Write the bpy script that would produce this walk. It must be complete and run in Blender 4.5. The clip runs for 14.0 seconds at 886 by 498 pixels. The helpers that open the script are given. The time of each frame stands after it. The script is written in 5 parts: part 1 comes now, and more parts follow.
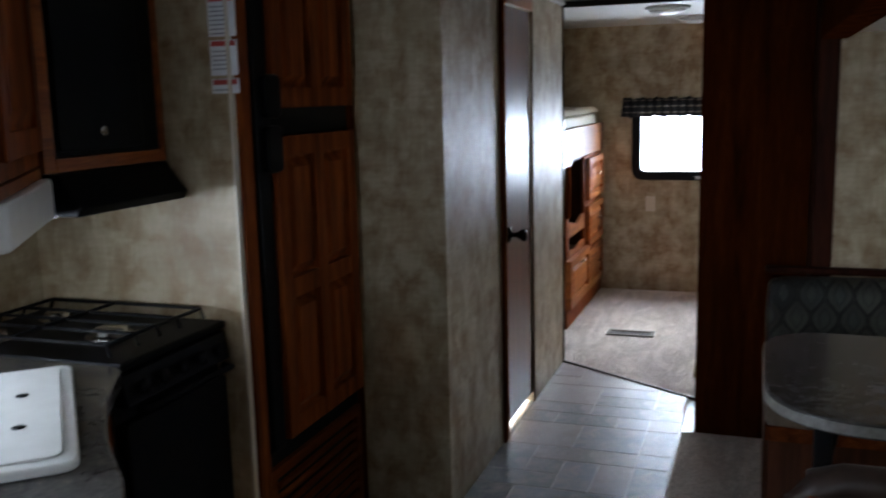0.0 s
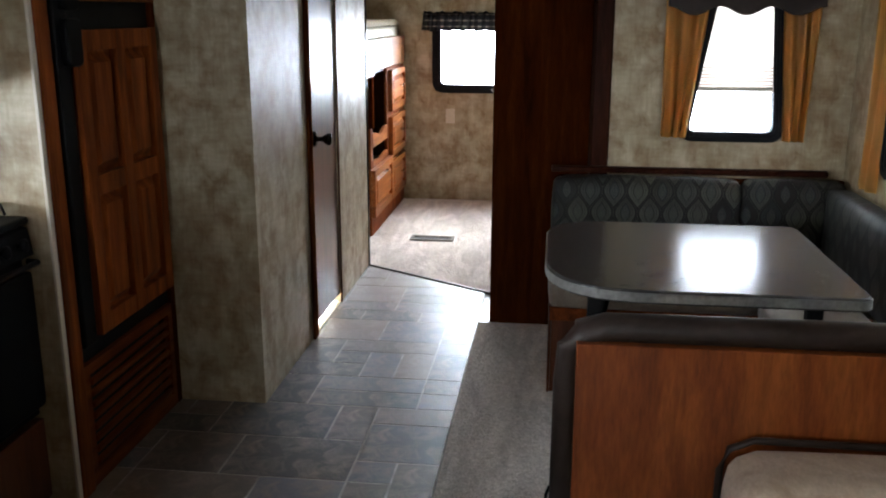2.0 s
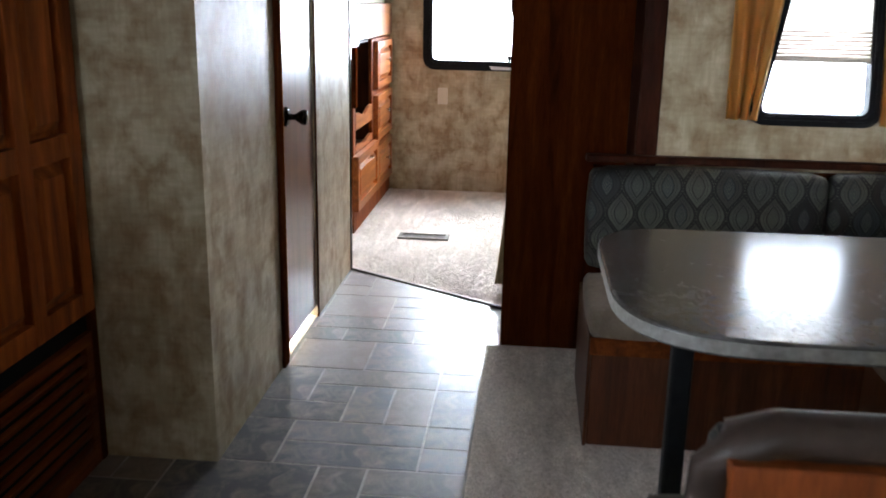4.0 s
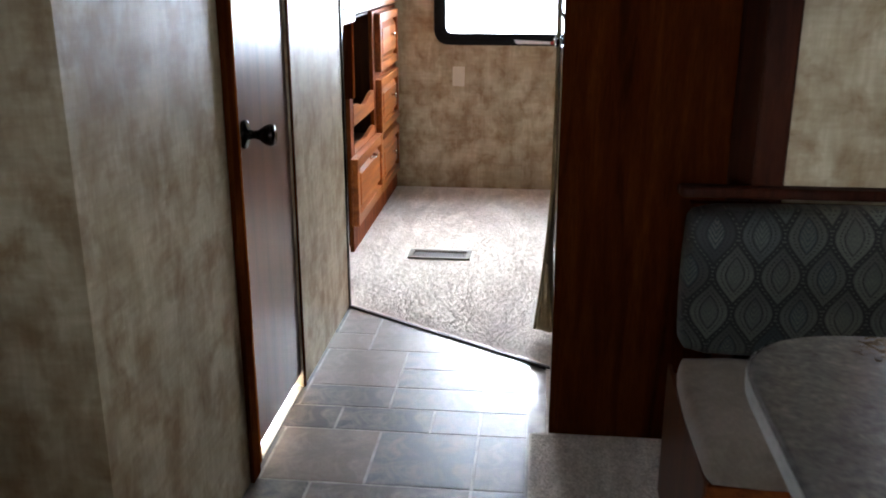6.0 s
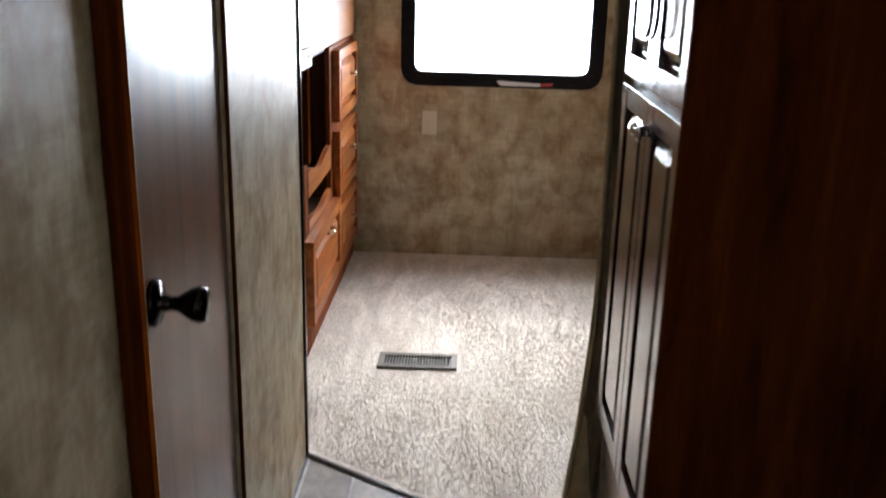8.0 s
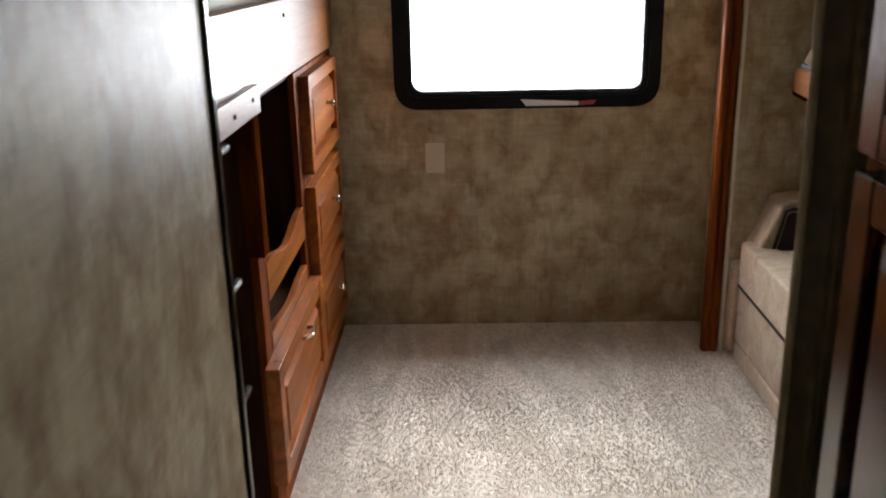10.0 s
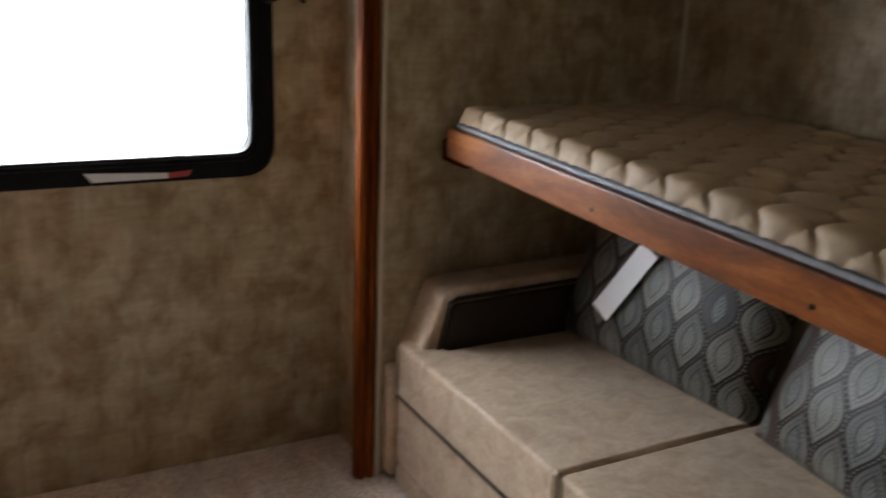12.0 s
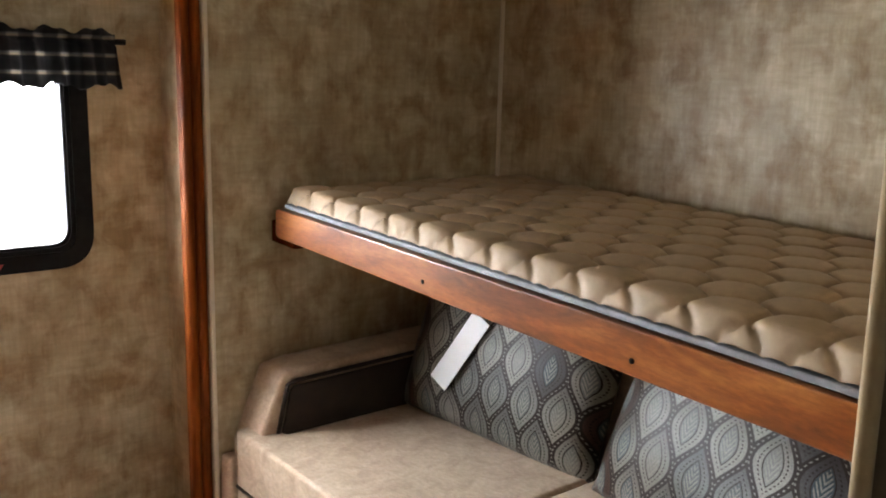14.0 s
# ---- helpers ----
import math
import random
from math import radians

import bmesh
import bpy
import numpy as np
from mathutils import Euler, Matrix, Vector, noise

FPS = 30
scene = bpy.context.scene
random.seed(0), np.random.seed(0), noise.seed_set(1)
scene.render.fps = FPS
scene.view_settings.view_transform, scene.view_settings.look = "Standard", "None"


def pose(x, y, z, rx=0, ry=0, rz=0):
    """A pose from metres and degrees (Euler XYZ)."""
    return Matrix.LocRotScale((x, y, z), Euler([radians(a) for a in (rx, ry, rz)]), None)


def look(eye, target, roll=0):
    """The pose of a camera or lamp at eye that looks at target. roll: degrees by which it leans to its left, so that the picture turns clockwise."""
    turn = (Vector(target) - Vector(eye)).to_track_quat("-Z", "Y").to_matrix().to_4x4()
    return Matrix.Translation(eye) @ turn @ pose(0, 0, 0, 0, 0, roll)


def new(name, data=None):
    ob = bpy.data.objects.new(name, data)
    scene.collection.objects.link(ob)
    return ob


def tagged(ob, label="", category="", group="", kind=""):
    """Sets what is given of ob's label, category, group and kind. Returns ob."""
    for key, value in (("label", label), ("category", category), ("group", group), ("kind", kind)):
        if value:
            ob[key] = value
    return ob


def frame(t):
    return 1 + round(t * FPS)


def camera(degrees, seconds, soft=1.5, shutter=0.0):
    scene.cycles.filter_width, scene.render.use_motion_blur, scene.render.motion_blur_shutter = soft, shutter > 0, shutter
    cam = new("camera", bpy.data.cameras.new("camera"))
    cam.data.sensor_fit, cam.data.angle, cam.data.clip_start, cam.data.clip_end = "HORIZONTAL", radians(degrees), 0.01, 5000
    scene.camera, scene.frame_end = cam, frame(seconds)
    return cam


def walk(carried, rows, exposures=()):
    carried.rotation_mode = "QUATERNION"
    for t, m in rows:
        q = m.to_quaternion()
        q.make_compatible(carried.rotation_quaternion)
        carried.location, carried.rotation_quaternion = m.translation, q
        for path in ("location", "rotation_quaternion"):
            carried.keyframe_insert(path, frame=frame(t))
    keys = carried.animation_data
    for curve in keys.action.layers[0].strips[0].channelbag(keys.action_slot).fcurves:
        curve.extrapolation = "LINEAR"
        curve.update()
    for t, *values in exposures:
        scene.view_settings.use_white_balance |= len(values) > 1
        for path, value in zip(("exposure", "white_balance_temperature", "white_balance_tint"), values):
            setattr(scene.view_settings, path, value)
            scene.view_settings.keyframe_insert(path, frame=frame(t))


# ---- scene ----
cam = camera(52.0, 14.0, soft=1.9, shutter=0.5)
PATH = [
    (0, (1.595, 0.747, 1.541), (0.943, 2.608, 1.211), -1.4),
    (0.5, (1.636, 0.721, 1.578), (1.132, 2.631, 1.264), -1.7),
    (1, (1.645, 0.616, 1.546), (1.246, 2.542, 1.182), -0.5),
    (1.5, (1.62, 0.553, 1.473), (1.331, 2.486, 1.051), 0.2),
    (2, (1.634, 0.572, 1.486), (1.402, 2.494, 0.984), 0.2),
    (2.2, (1.638, 0.598, 1.477), (1.415, 2.518, 0.962), -0.0),
    (4.3, (1.421, 1.566, 1.344), (1.245, 3.487, 0.814), 1.2),
    (4.5, (1.445, 1.68, 1.347), (1.241, 3.599, 0.821), 1.0),
    (5, (1.445, 1.92, 1.372), (1.203, 3.832, 0.837), 0.7),
    (5.5, (1.39, 2.145, 1.352), (1.15, 4.053, 0.8), 0.4),
    (6, (1.294, 2.407, 1.352), (1.093, 4.301, 0.745), 0.0),
    (6.5, (1.233, 2.645, 1.325), (1.052, 4.531, 0.686), -0.7),
    (7, (1.189, 2.849, 1.352), (1.03, 4.728, 0.686), -0.7),
    (7.5, (1.1, 3.089, 1.403), (0.995, 4.978, 0.755), 1.5),
    (8, (1.01, 3.381, 1.415), (0.959, 5.293, 0.827), 1.5),
    (8.2, (0.973, 3.502, 1.396), (0.937, 5.421, 0.835), 1.6),
    (10.3, (0.923, 4.67, 1.417), (0.888, 6.572, 0.801), -2.0),
    (10.5, (0.926, 4.798, 1.406), (0.929, 6.7, 0.79), -2.0),
    (11, (0.926, 5.058, 1.347), (1.139, 6.957, 0.755), -1.4),
    (11.5, (0.845, 5.353, 1.412), (1.463, 7.146, 0.778), -0.0),
    (12, (0.861, 5.397, 1.409), (1.774, 7.087, 0.851), 2.2),
    (12.5, (0.853, 5.374, 1.41), (1.956, 6.973, 0.935), 2.2),
    (13, (0.853, 5.374, 1.41), (2.062, 6.91, 0.988), 1.9),
    (13.5, (0.854, 5.377, 1.41), (2.087, 6.903, 1.019), 1.4),
    (14, (0.855, 5.378, 1.41), (2.087, 6.906, 1.029), 1.3),
]
walk(cam, [(t, look(eye, target, roll)) for t, eye, target, roll in PATH], [(0, 0.42, 5750, 10), (0.7, 0.93, 5950, 10), (2, 1.25, 6100, 10), (4.5, 1.62, 6000, 10), (6.5, 1.28, 5900, 10), (8, 0.95, 6300, 10), (10.5, 0.28, 6700, 10), (11.5, 0.22, 6600, 10), (12.5, 0.25, 6600, 12), (13, 0.55, 6750, 12), (14, 1.36, 6800, 12)])

# ---- light ----
world = bpy.data.worlds.new("overcast_sky")
scene.world = world
world.use_nodes = True
wn = world.node_tree.nodes
sky = wn.new("ShaderNodeTexSky")
sky.sky_type = "NISHITA"
sky.sun_disc = False
sky.sun_elevation, sky.sun_rotation = radians(37), radians(6.5)
world.node_tree.links.new(sky.outputs[0], wn["Background"].inputs[0])
wn["Background"].inputs[1].default_value = 0.08

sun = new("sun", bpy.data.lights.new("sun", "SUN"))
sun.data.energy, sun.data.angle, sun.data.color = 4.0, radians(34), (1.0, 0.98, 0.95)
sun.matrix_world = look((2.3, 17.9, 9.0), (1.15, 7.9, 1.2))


def window_light(name, eye, target, width, height, watts, color=(0.88, 0.94, 1.0)):
    """Sky light standing in a window's opening, or a lamp in the closed bathroom."""
    lamp = new(name, bpy.data.lights.new(name, "AREA"))
    lamp.data.shape, lamp.data.size, lamp.data.size_y = "RECTANGLE", width, height
    lamp.data.energy, lamp.data.color = watts, color
    lamp.matrix_world = look(eye, target)
    return lamp


window_light("sky_light_rear", (1.15, 8.12, 1.22), (1.15, 6.1, 0.95), 1.08, 0.72, 33)
window_light("sky_light_dinette_end", (2.42, 4.70, 1.27), (2.42, 0, 1.27), 0.50, 0.68, 6.5)
window_light("sky_light_dinette_side", (3.0, 3.38, 1.27), (0, 3.38, 1.27), 1.15, 0.68, 5)
# unseen lamp in the closed bathroom, added for the glow under its door
window_light("bath_gap_lamp", (0.15, 4.9, 1.9), (0.3, 4.85, 0), 0.4, 0.4, 260, (0.80, 0.90, 1.0))
# unseen front window's light, added to brighten the walls from behind
window_light("added_light_front", (0.85, -1.28, 1.2), (0.6, 5, 0.9), 1.4, 0.85, 7.5)
window_light("sky_light_sink", (-0.64, 1.62, 1.12), (2, 1.62, 1.0), 0.9, 0.3, 14)


# ---- materials ----
def nodes_of(name):
    m = bpy.data.materials.new(name)
    m.use_nodes = True
    nt = m.node_tree
    return m, nt, nt.nodes["Principled BSDF"]


def ramp(nt, source, stops):
    r = nt.nodes.new("ShaderNodeValToRGB")
    while len(r.color_ramp.elements) < len(stops):
        r.color_ramp.elements.new(0.5)
    for e, (p, c) in zip(r.color_ramp.elements, stops):
        e.position, e.color = p, (*c, 1)
    nt.links.new(source, r.inputs[0])
    return r.outputs[0]


def noise_of(nt, scale, detail=4, stretch=(1, 1, 1), rough=0.55, seed=0.0, distortion=0.0):
    tc = nt.nodes.new("ShaderNodeTexCoord")
    mp = nt.nodes.new("ShaderNodeMapping")
    mp.inputs["Scale"].default_value = stretch
    mp.inputs["Location"].default_value = (seed, seed * 0.7, seed * 1.3)
    n = nt.nodes.new("ShaderNodeTexNoise")
    n.inputs["Scale"].default_value, n.inputs["Detail"].default_value = scale, detail
    n.inputs["Roughness"].default_value, n.inputs["Distortion"].default_value = rough, distortion
    nt.links.new(tc.outputs["Object"], mp.inputs[0])
    nt.links.new(mp.outputs[0], n.inputs[0])
    return n.outputs[0]


def mixed(nt, kind, fac, a, b):
    m = nt.nodes.new("ShaderNodeMix")
    m.data_type, m.blend_type = "RGBA", kind
    for sock, v in ((m.inputs[0], fac), (m.inputs[6], a), (m.inputs[7], b)):
        if isinstance(v, bpy.types.NodeSocket):
            nt.links.new(v, sock)
        elif isinstance(v, (int, float)):
            sock.default_value = v
        else:
            sock.default_value = (*v, 1)
    return m.outputs[2]


def math_of(nt, op, a, b=0.0, c=0.0):
    m = nt.nodes.new("ShaderNodeMath")
    m.operation = op
    for sock, v in zip(m.inputs, (a, b, c)):
        if isinstance(v, bpy.types.NodeSocket):
            nt.links.new(v, sock)
        else:
            sock.default_value = v
    return m.outputs[0]


def bump(nt, p, height, strength=0.3, distance=0.002):
    b = nt.nodes.new("ShaderNodeBump")
    b.inputs["Strength"].default_value, b.inputs["Distance"].default_value = strength, distance
    nt.links.new(height, b.inputs["Height"])
    nt.links.new(b.outputs[0], p.inputs["Normal"])


def plain(name, color, rough=0.5, metal=0.0, vary=0.15, scale=30, relief=0.1, coat=0.0, spec=0.5):
    m, nt, p = nodes_of(name)
    n = noise_of(nt, scale, 5)
    lo, hi = [c * (1 - vary) for c in color], [min(1, c * (1 + vary)) for c in color]
    nt.links.new(ramp(nt, n, [(0.3, lo), (0.7, hi)]), p.inputs["Base Color"])
    p.inputs["Roughness"].default_value, p.inputs["Metallic"].default_value = rough, metal
    p.inputs["Coat Weight"].default_value = coat
    p.inputs["Coat Roughness"].default_value = 0.1
    p.inputs["Specular IOR Level"].default_value = spec
    if relief:
        bump(nt, p, noise_of(nt, scale * 6, 3), relief, 0.001)
    return m


def wood(name, dark, mid, light, stretch, rough=0.4, coat=0.12, scale=1.0, grained=0.7):
    """Stained wood; stretch is small along the grain."""
    m, nt, p = nodes_of(name)
    broad = noise_of(nt, 2.2 * scale, 5, stretch, 0.6, 3.0, 0.6)
    fine = noise_of(nt, 22 * scale, 6, stretch, 0.7, 9.0, 0.2)
    base = ramp(nt, broad, [(0.28, dark), (0.5, mid), (0.72, light)])
    grain = ramp(nt, fine, [(0.35, (0.55, 0.5, 0.45)), (0.62, (1, 1, 1))])
    nt.links.new(mixed(nt, "MULTIPLY", grained, base, grain), p.inputs["Base Color"])
    p.inputs["Roughness"].default_value = rough
    p.inputs["Coat Weight"].default_value, p.inputs["Coat Roughness"].default_value = coat, 0.15
    bump(nt, p, fine, 0.12, 0.001)
    p.inputs["Specular IOR Level"].default_value = 0.5 if coat > 0.3 else (0.0 if rough > 0.8 else 0.08 if rough > 0.55 else 0.25)
    return m


def wallpaper(name, base, stain, pale, rough=0.45, sheen=0.3):
    """Parchment wallboard: cloudy tan with brown stains and fine woven streaks."""
    m, nt, p = nodes_of(name)
    cloud = noise_of(nt, 8, 5, (1, 1, 0.75), 0.6, 2.0, 0.25)
    spots = noise_of(nt, 12, 4, (1, 1, 0.8), 0.58, 17.0, 0.3)
    weave = noise_of(nt, 95, 4, (1, 1, 0.10), 0.6, 5.0)
    cross = noise_of(nt, 70, 4, (0.16, 0.16, 1), 0.6, 8.0)
    col = ramp(nt, cloud, [(0.32, base), (0.62, pale)])
    col = mixed(nt, "MIX", ramp(nt, spots, [(0.44, (0, 0, 0)), (0.67, (0.85, 0.85, 0.85))]), col, stain)
    both = math_of(nt, "MULTIPLY", weave, cross)
    col = mixed(nt, "MULTIPLY", 0.8, col, ramp(nt, both, [(0.13, (0.80, 0.77, 0.73)), (0.37, (1.08, 1.08, 1.08))]))
    nt.links.new(col, p.inputs["Base Color"])
    p.inputs["Roughness"].default_value = rough
    p.inputs["Specular IOR Level"].default_value = sheen
    bump(nt, p, both, 0.06, 0.0006)
    return m


M = {}
M["paper"] = wallpaper("parchment_wallboard", (0.36, 0.28, 0.168), (0.245, 0.155, 0.070), (0.515, 0.434, 0.292))
M["paper_gloss"] = wallpaper("parchment_wallboard_sheen", (0.36, 0.28, 0.168), (0.245, 0.155, 0.070), (0.515, 0.434, 0.292), 0.46, 0.2)
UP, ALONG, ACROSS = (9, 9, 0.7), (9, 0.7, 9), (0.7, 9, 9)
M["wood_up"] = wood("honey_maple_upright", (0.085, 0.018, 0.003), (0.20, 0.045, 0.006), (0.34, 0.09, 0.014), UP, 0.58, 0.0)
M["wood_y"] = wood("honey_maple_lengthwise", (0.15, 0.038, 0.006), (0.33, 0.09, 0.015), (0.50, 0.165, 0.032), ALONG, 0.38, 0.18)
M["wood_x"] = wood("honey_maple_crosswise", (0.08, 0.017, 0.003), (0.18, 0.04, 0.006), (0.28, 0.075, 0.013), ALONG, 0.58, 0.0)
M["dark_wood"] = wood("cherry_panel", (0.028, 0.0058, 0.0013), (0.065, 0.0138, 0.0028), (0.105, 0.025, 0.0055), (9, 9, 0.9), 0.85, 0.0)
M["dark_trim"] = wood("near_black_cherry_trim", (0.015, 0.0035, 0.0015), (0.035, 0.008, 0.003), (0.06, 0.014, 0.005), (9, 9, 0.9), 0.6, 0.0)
# shadow on the pantry doors is put into the wood's colour
M["pantry"] = wood("cherry_in_shadow", (0.02, 0.0055, 0.0025), (0.045, 0.012, 0.005), (0.075, 0.02, 0.007), UP, 0.22, 0.6)
M["dark_bench"] = wood("cherry_bench", (0.05, 0.013, 0.004), (0.10, 0.027, 0.008), (0.15, 0.045, 0.014), UP, 0.4, 0.2)
M["door_wood"] = wood("walnut_laminate", (0.08, 0.027, 0.013), (0.13, 0.044, 0.022), (0.165, 0.055, 0.027), (9, 9, 0.6), 0.34, 0.25, 1.0, 0.25)
# wood darkened for cabinet insides: the shade of the recesses is in the colour
M["inside"] = wood("shaded_cabinet_inside", (0.025, 0.008, 0.0035), (0.045, 0.015, 0.006), (0.065, 0.023, 0.009), UP, 0.6, 0.0)
M["black"] = plain("black_enamel", (0.003, 0.003, 0.0035), 0.45, 0, 0.2, 20, 0.03, 0, 0.1)
M["black_matte"] = plain("black_plastic", (0.009, 0.009, 0.010), 0.55, 0, 0.25, 40, 0.15, 0, 0.12)
M["chrome"] = plain("brushed_nickel", (0.62, 0.60, 0.57), 0.22, 1.0, 0.08, 60, 0.02)
M["bronze"] = plain("oil_rubbed_bronze", (0.022, 0.017, 0.014), 0.16, 0.9, 0.2, 40, 0.03)
M["white"] = plain("white_plastic", (0.78, 0.77, 0.74), 0.35, 0, 0.04, 20, 0.03)
M["almond"] = plain("almond_plastic", (0.62, 0.55, 0.43), 0.4, 0, 0.05, 20, 0.03)
M["paper_white"] = plain("white_card", (0.80, 0.81, 0.83), 0.6, 0, 0.03, 40, 0.03)
M["red_ink"] = plain("red_ink", (0.45, 0.05, 0.04), 0.5, 0, 0.08, 40, 0)
M["grey_ink"] = plain("grey_ink", (0.32, 0.33, 0.36), 0.6, 0, 0.05, 40, 0)
M["ceiling"] = plain("white_ceiling_board", (0.66, 0.64, 0.60), 0.6, 0, 0.06, 12, 0.15)
M["brown_piping"] = plain("brown_vinyl", (0.030, 0.018, 0.013), 0.45, 0, 0.25, 25, 0.25, 0, 0.3)
M["grey_piping"] = plain("grey_binding", (0.20, 0.21, 0.23), 0.7, 0, 0.15, 60, 0.3)
M["shade_cloth"] = plain("pleated_shade_cloth", (0.70, 0.62, 0.52), 0.8, 0, 0.06, 40, 0.1)
M["bunk_curtain"] = plain("olive_brown_curtain", (0.11, 0.077, 0.043), 0.75, 0, 0.3, 30, 0.4)
M["lining"] = plain("tan_curtain_lining", (0.34, 0.25, 0.13), 0.8, 0, 0.2, 30, 0.3)
M["ground"] = plain("gravel_lot", (0.22, 0.21, 0.19), 0.9, 0, 0.35, 6, 0.6)
M["frost"] = plain("frosted_glass_shade", (0.74, 0.73, 0.70), 0.3, 0, 0.04, 10, 0)


def glass():
    m, nt, p = nodes_of("window_glass")
    p.inputs["Base Color"].default_value = (0.96, 0.98, 1, 1)
    p.inputs["Roughness"].default_value = 0.02
    p.inputs["Transmission Weight"].default_value = 1.0
    p.inputs["IOR"].default_value = 1.1
    return m


M["glass"] = glass()


def tile_material():
    m, nt, p = nodes_of("slate_vinyl")
    info = nt.nodes.new("ShaderNodeObjectInfo")
    cloud = noise_of(nt, 11, 8, (1, 1, 1), 0.72, 4.0, 0.9)
    fine = noise_of(nt, 60, 5, (1, 1, 1), 0.7, 11.0)
    tone = ramp(nt, info.outputs["Random"], [(0.0, (0.014, 0.016, 0.023)), (0.25, (0.13, 0.132, 0.145)), (0.5, (0.020, 0.021, 0.027)), (0.75, (0.17, 0.125, 0.09)), (1.0, (0.018, 0.020, 0.028))])
    col = mixed(nt, "MIX", ramp(nt, cloud, [(0.46, (0, 0, 0)), (0.66, (0.75, 0.75, 0.75))]), tone, (0.25, 0.20, 0.155))
    col = mixed(nt, "MULTIPLY", 0.6, col, ramp(nt, fine, [(0.3, (0.6, 0.6, 0.6)), (0.7, (1.15, 1.15, 1.15))]))
    nt.links.new(col, p.inputs["Base Color"])
    p.inputs["Roughness"].default_value = 0.33
    p.inputs["Specular IOR Level"].default_value = 0.3
    p.inputs["Coat Weight"].default_value, p.inputs["Coat Roughness"].default_value = 0.5, 0.36
    rr = ramp(nt, fine, [(0.3, (0.30, 0.30, 0.30)), (0.7, (0.45, 0.45, 0.45))])
    nt.links.new(rr, p.inputs["Roughness"])
    bump(nt, p, cloud, 0.12, 0.002)
    return m


M["tile"] = tile_material()
M["grout"] = plain("vinyl_joint", (0.32, 0.285, 0.245), 0.4, 0, 0.45, 14, 0.05, 0.4)


def carpet_material():
    m, nt, p = nodes_of("oatmeal_carpet")
    broad = noise_of(nt, 4.2, 2, (1.7, 0.5, 1), 0.5, 6.0, 1.1)
    patch = noise_of(nt, 52, 4, (1, 1, 1), 0.65, 13.0, 0.4)
    tc = nt.nodes.new("ShaderNodeTexCoord")
    cells = nt.nodes.new("ShaderNodeTexVoronoi")
    cells.inputs["Scale"].default_value = 210
    nt.links.new(tc.outputs["Object"], cells.inputs["Vector"])
    tuft = math_of(nt, "ADD", math_of(nt, "MULTIPLY", cells.outputs["Color"], 0.6), math_of(nt, "MULTIPLY", noise_of(nt, 90, 4, (1, 1, 1), 0.75, 1.0), 0.4))
    streak = noise_of(nt, 24, 3, (1, 0.09, 1), 0.6, 21.0, 0.3)
    isle = nt.nodes.new("ShaderNodeNewGeometry")
    col = ramp(nt, tuft, [(0.22, (0.56, 0.49, 0.42)), (0.75, (0.92, 0.865, 0.80))])
    col = mixed(nt, "MULTIPLY", 0.55, col, ramp(nt, patch, [(0.38, (0.74, 0.71, 0.68)), (0.60, (1.12, 1.12, 1.12))]))
    col = mixed(nt, "MULTIPLY", 0.65, col, ramp(nt, broad, [(0.42, (0.80, 0.77, 0.74)), (0.60, (1.14, 1.14, 1.14))]))
    col = mixed(nt, "MULTIPLY", 0.3, col, ramp(nt, streak, [(0.42, (0.86, 0.85, 0.84)), (0.64, (1.14, 1.14, 1.15))]))
    col = mixed(nt, "MULTIPLY", 0.7, col, ramp(nt, isle.outputs["Random Per Island"], [(0, (0.84, 0.82, 0.80)), (1, (1.1, 1.1, 1.1))]))
    nt.links.new(col, p.inputs["Base Color"])
    p.inputs["Roughness"].default_value = 0.95
    p.inputs["Sheen Weight"].default_value = 0.2
    bump(nt, p, tuft, 0.25, 0.002)
    return m


M["carpet"] = carpet_material()


def countertop_material():
    m, nt, p = nodes_of("grey_granite_laminate")
    a = noise_of(nt, 13, 8, (1, 1, 1), 0.72, 4.0, 0.7)
    b = noise_of(nt, 85, 4, (1, 1, 1), 0.7, 12.0)
    col = ramp(nt, a, [(0.3, (0.05, 0.048, 0.046)), (0.58, (0.095, 0.09, 0.086)), (0.78, (0.19, 0.165, 0.14))])
    col = mixed(nt, "MULTIPLY", 0.7, col, ramp(nt, b, [(0.3, (0.55, 0.55, 0.55)), (0.65, (1.25, 1.2, 1.15))]))
    nt.links.new(col, p.inputs["Base Color"])
    p.inputs["Roughness"].default_value = 0.22
    return m


M["counter"] = countertop_material()
M["counter_edge"] = plain("pale_laminate_edge", (0.26, 0.25, 0.23), 0.4, 0, 0.25, 60, 0.05)


def suede_material(name, depth):
    m, nt, p = nodes_of(name)
    a = noise_of(nt, 14, 6, (1, 1, 1), 0.65, 3.0, 0.8)
    b = noise_of(nt, 110, 4, (1, 0.5, 1), 0.7, 9.0)
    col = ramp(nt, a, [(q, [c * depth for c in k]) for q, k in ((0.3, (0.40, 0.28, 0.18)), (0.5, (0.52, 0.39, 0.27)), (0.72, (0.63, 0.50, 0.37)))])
    col = mixed(nt, "MULTIPLY", 0.6, col, ramp(nt, b, [(0.3, (0.72, 0.7, 0.68)), (0.65, (1.1, 1.1, 1.1))]))
    nt.links.new(col, p.inputs["Base Color"])
    p.inputs["Roughness"].default_value = 0.62
    p.inputs["Sheen Weight"].default_value = 0.15
    bump(nt, p, b, 0.2, 0.002)
    return m


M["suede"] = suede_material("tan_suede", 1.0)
# booth's tan suede darkened: the shade on its seats is in the colour
M["booth_seat"] = suede_material("tan_suede_shaded", 0.36)
M["mattress"] = plain("tan_quilted_ticking", (0.30, 0.206, 0.116), 0.6, 0, 0.08, 60, 0.12)
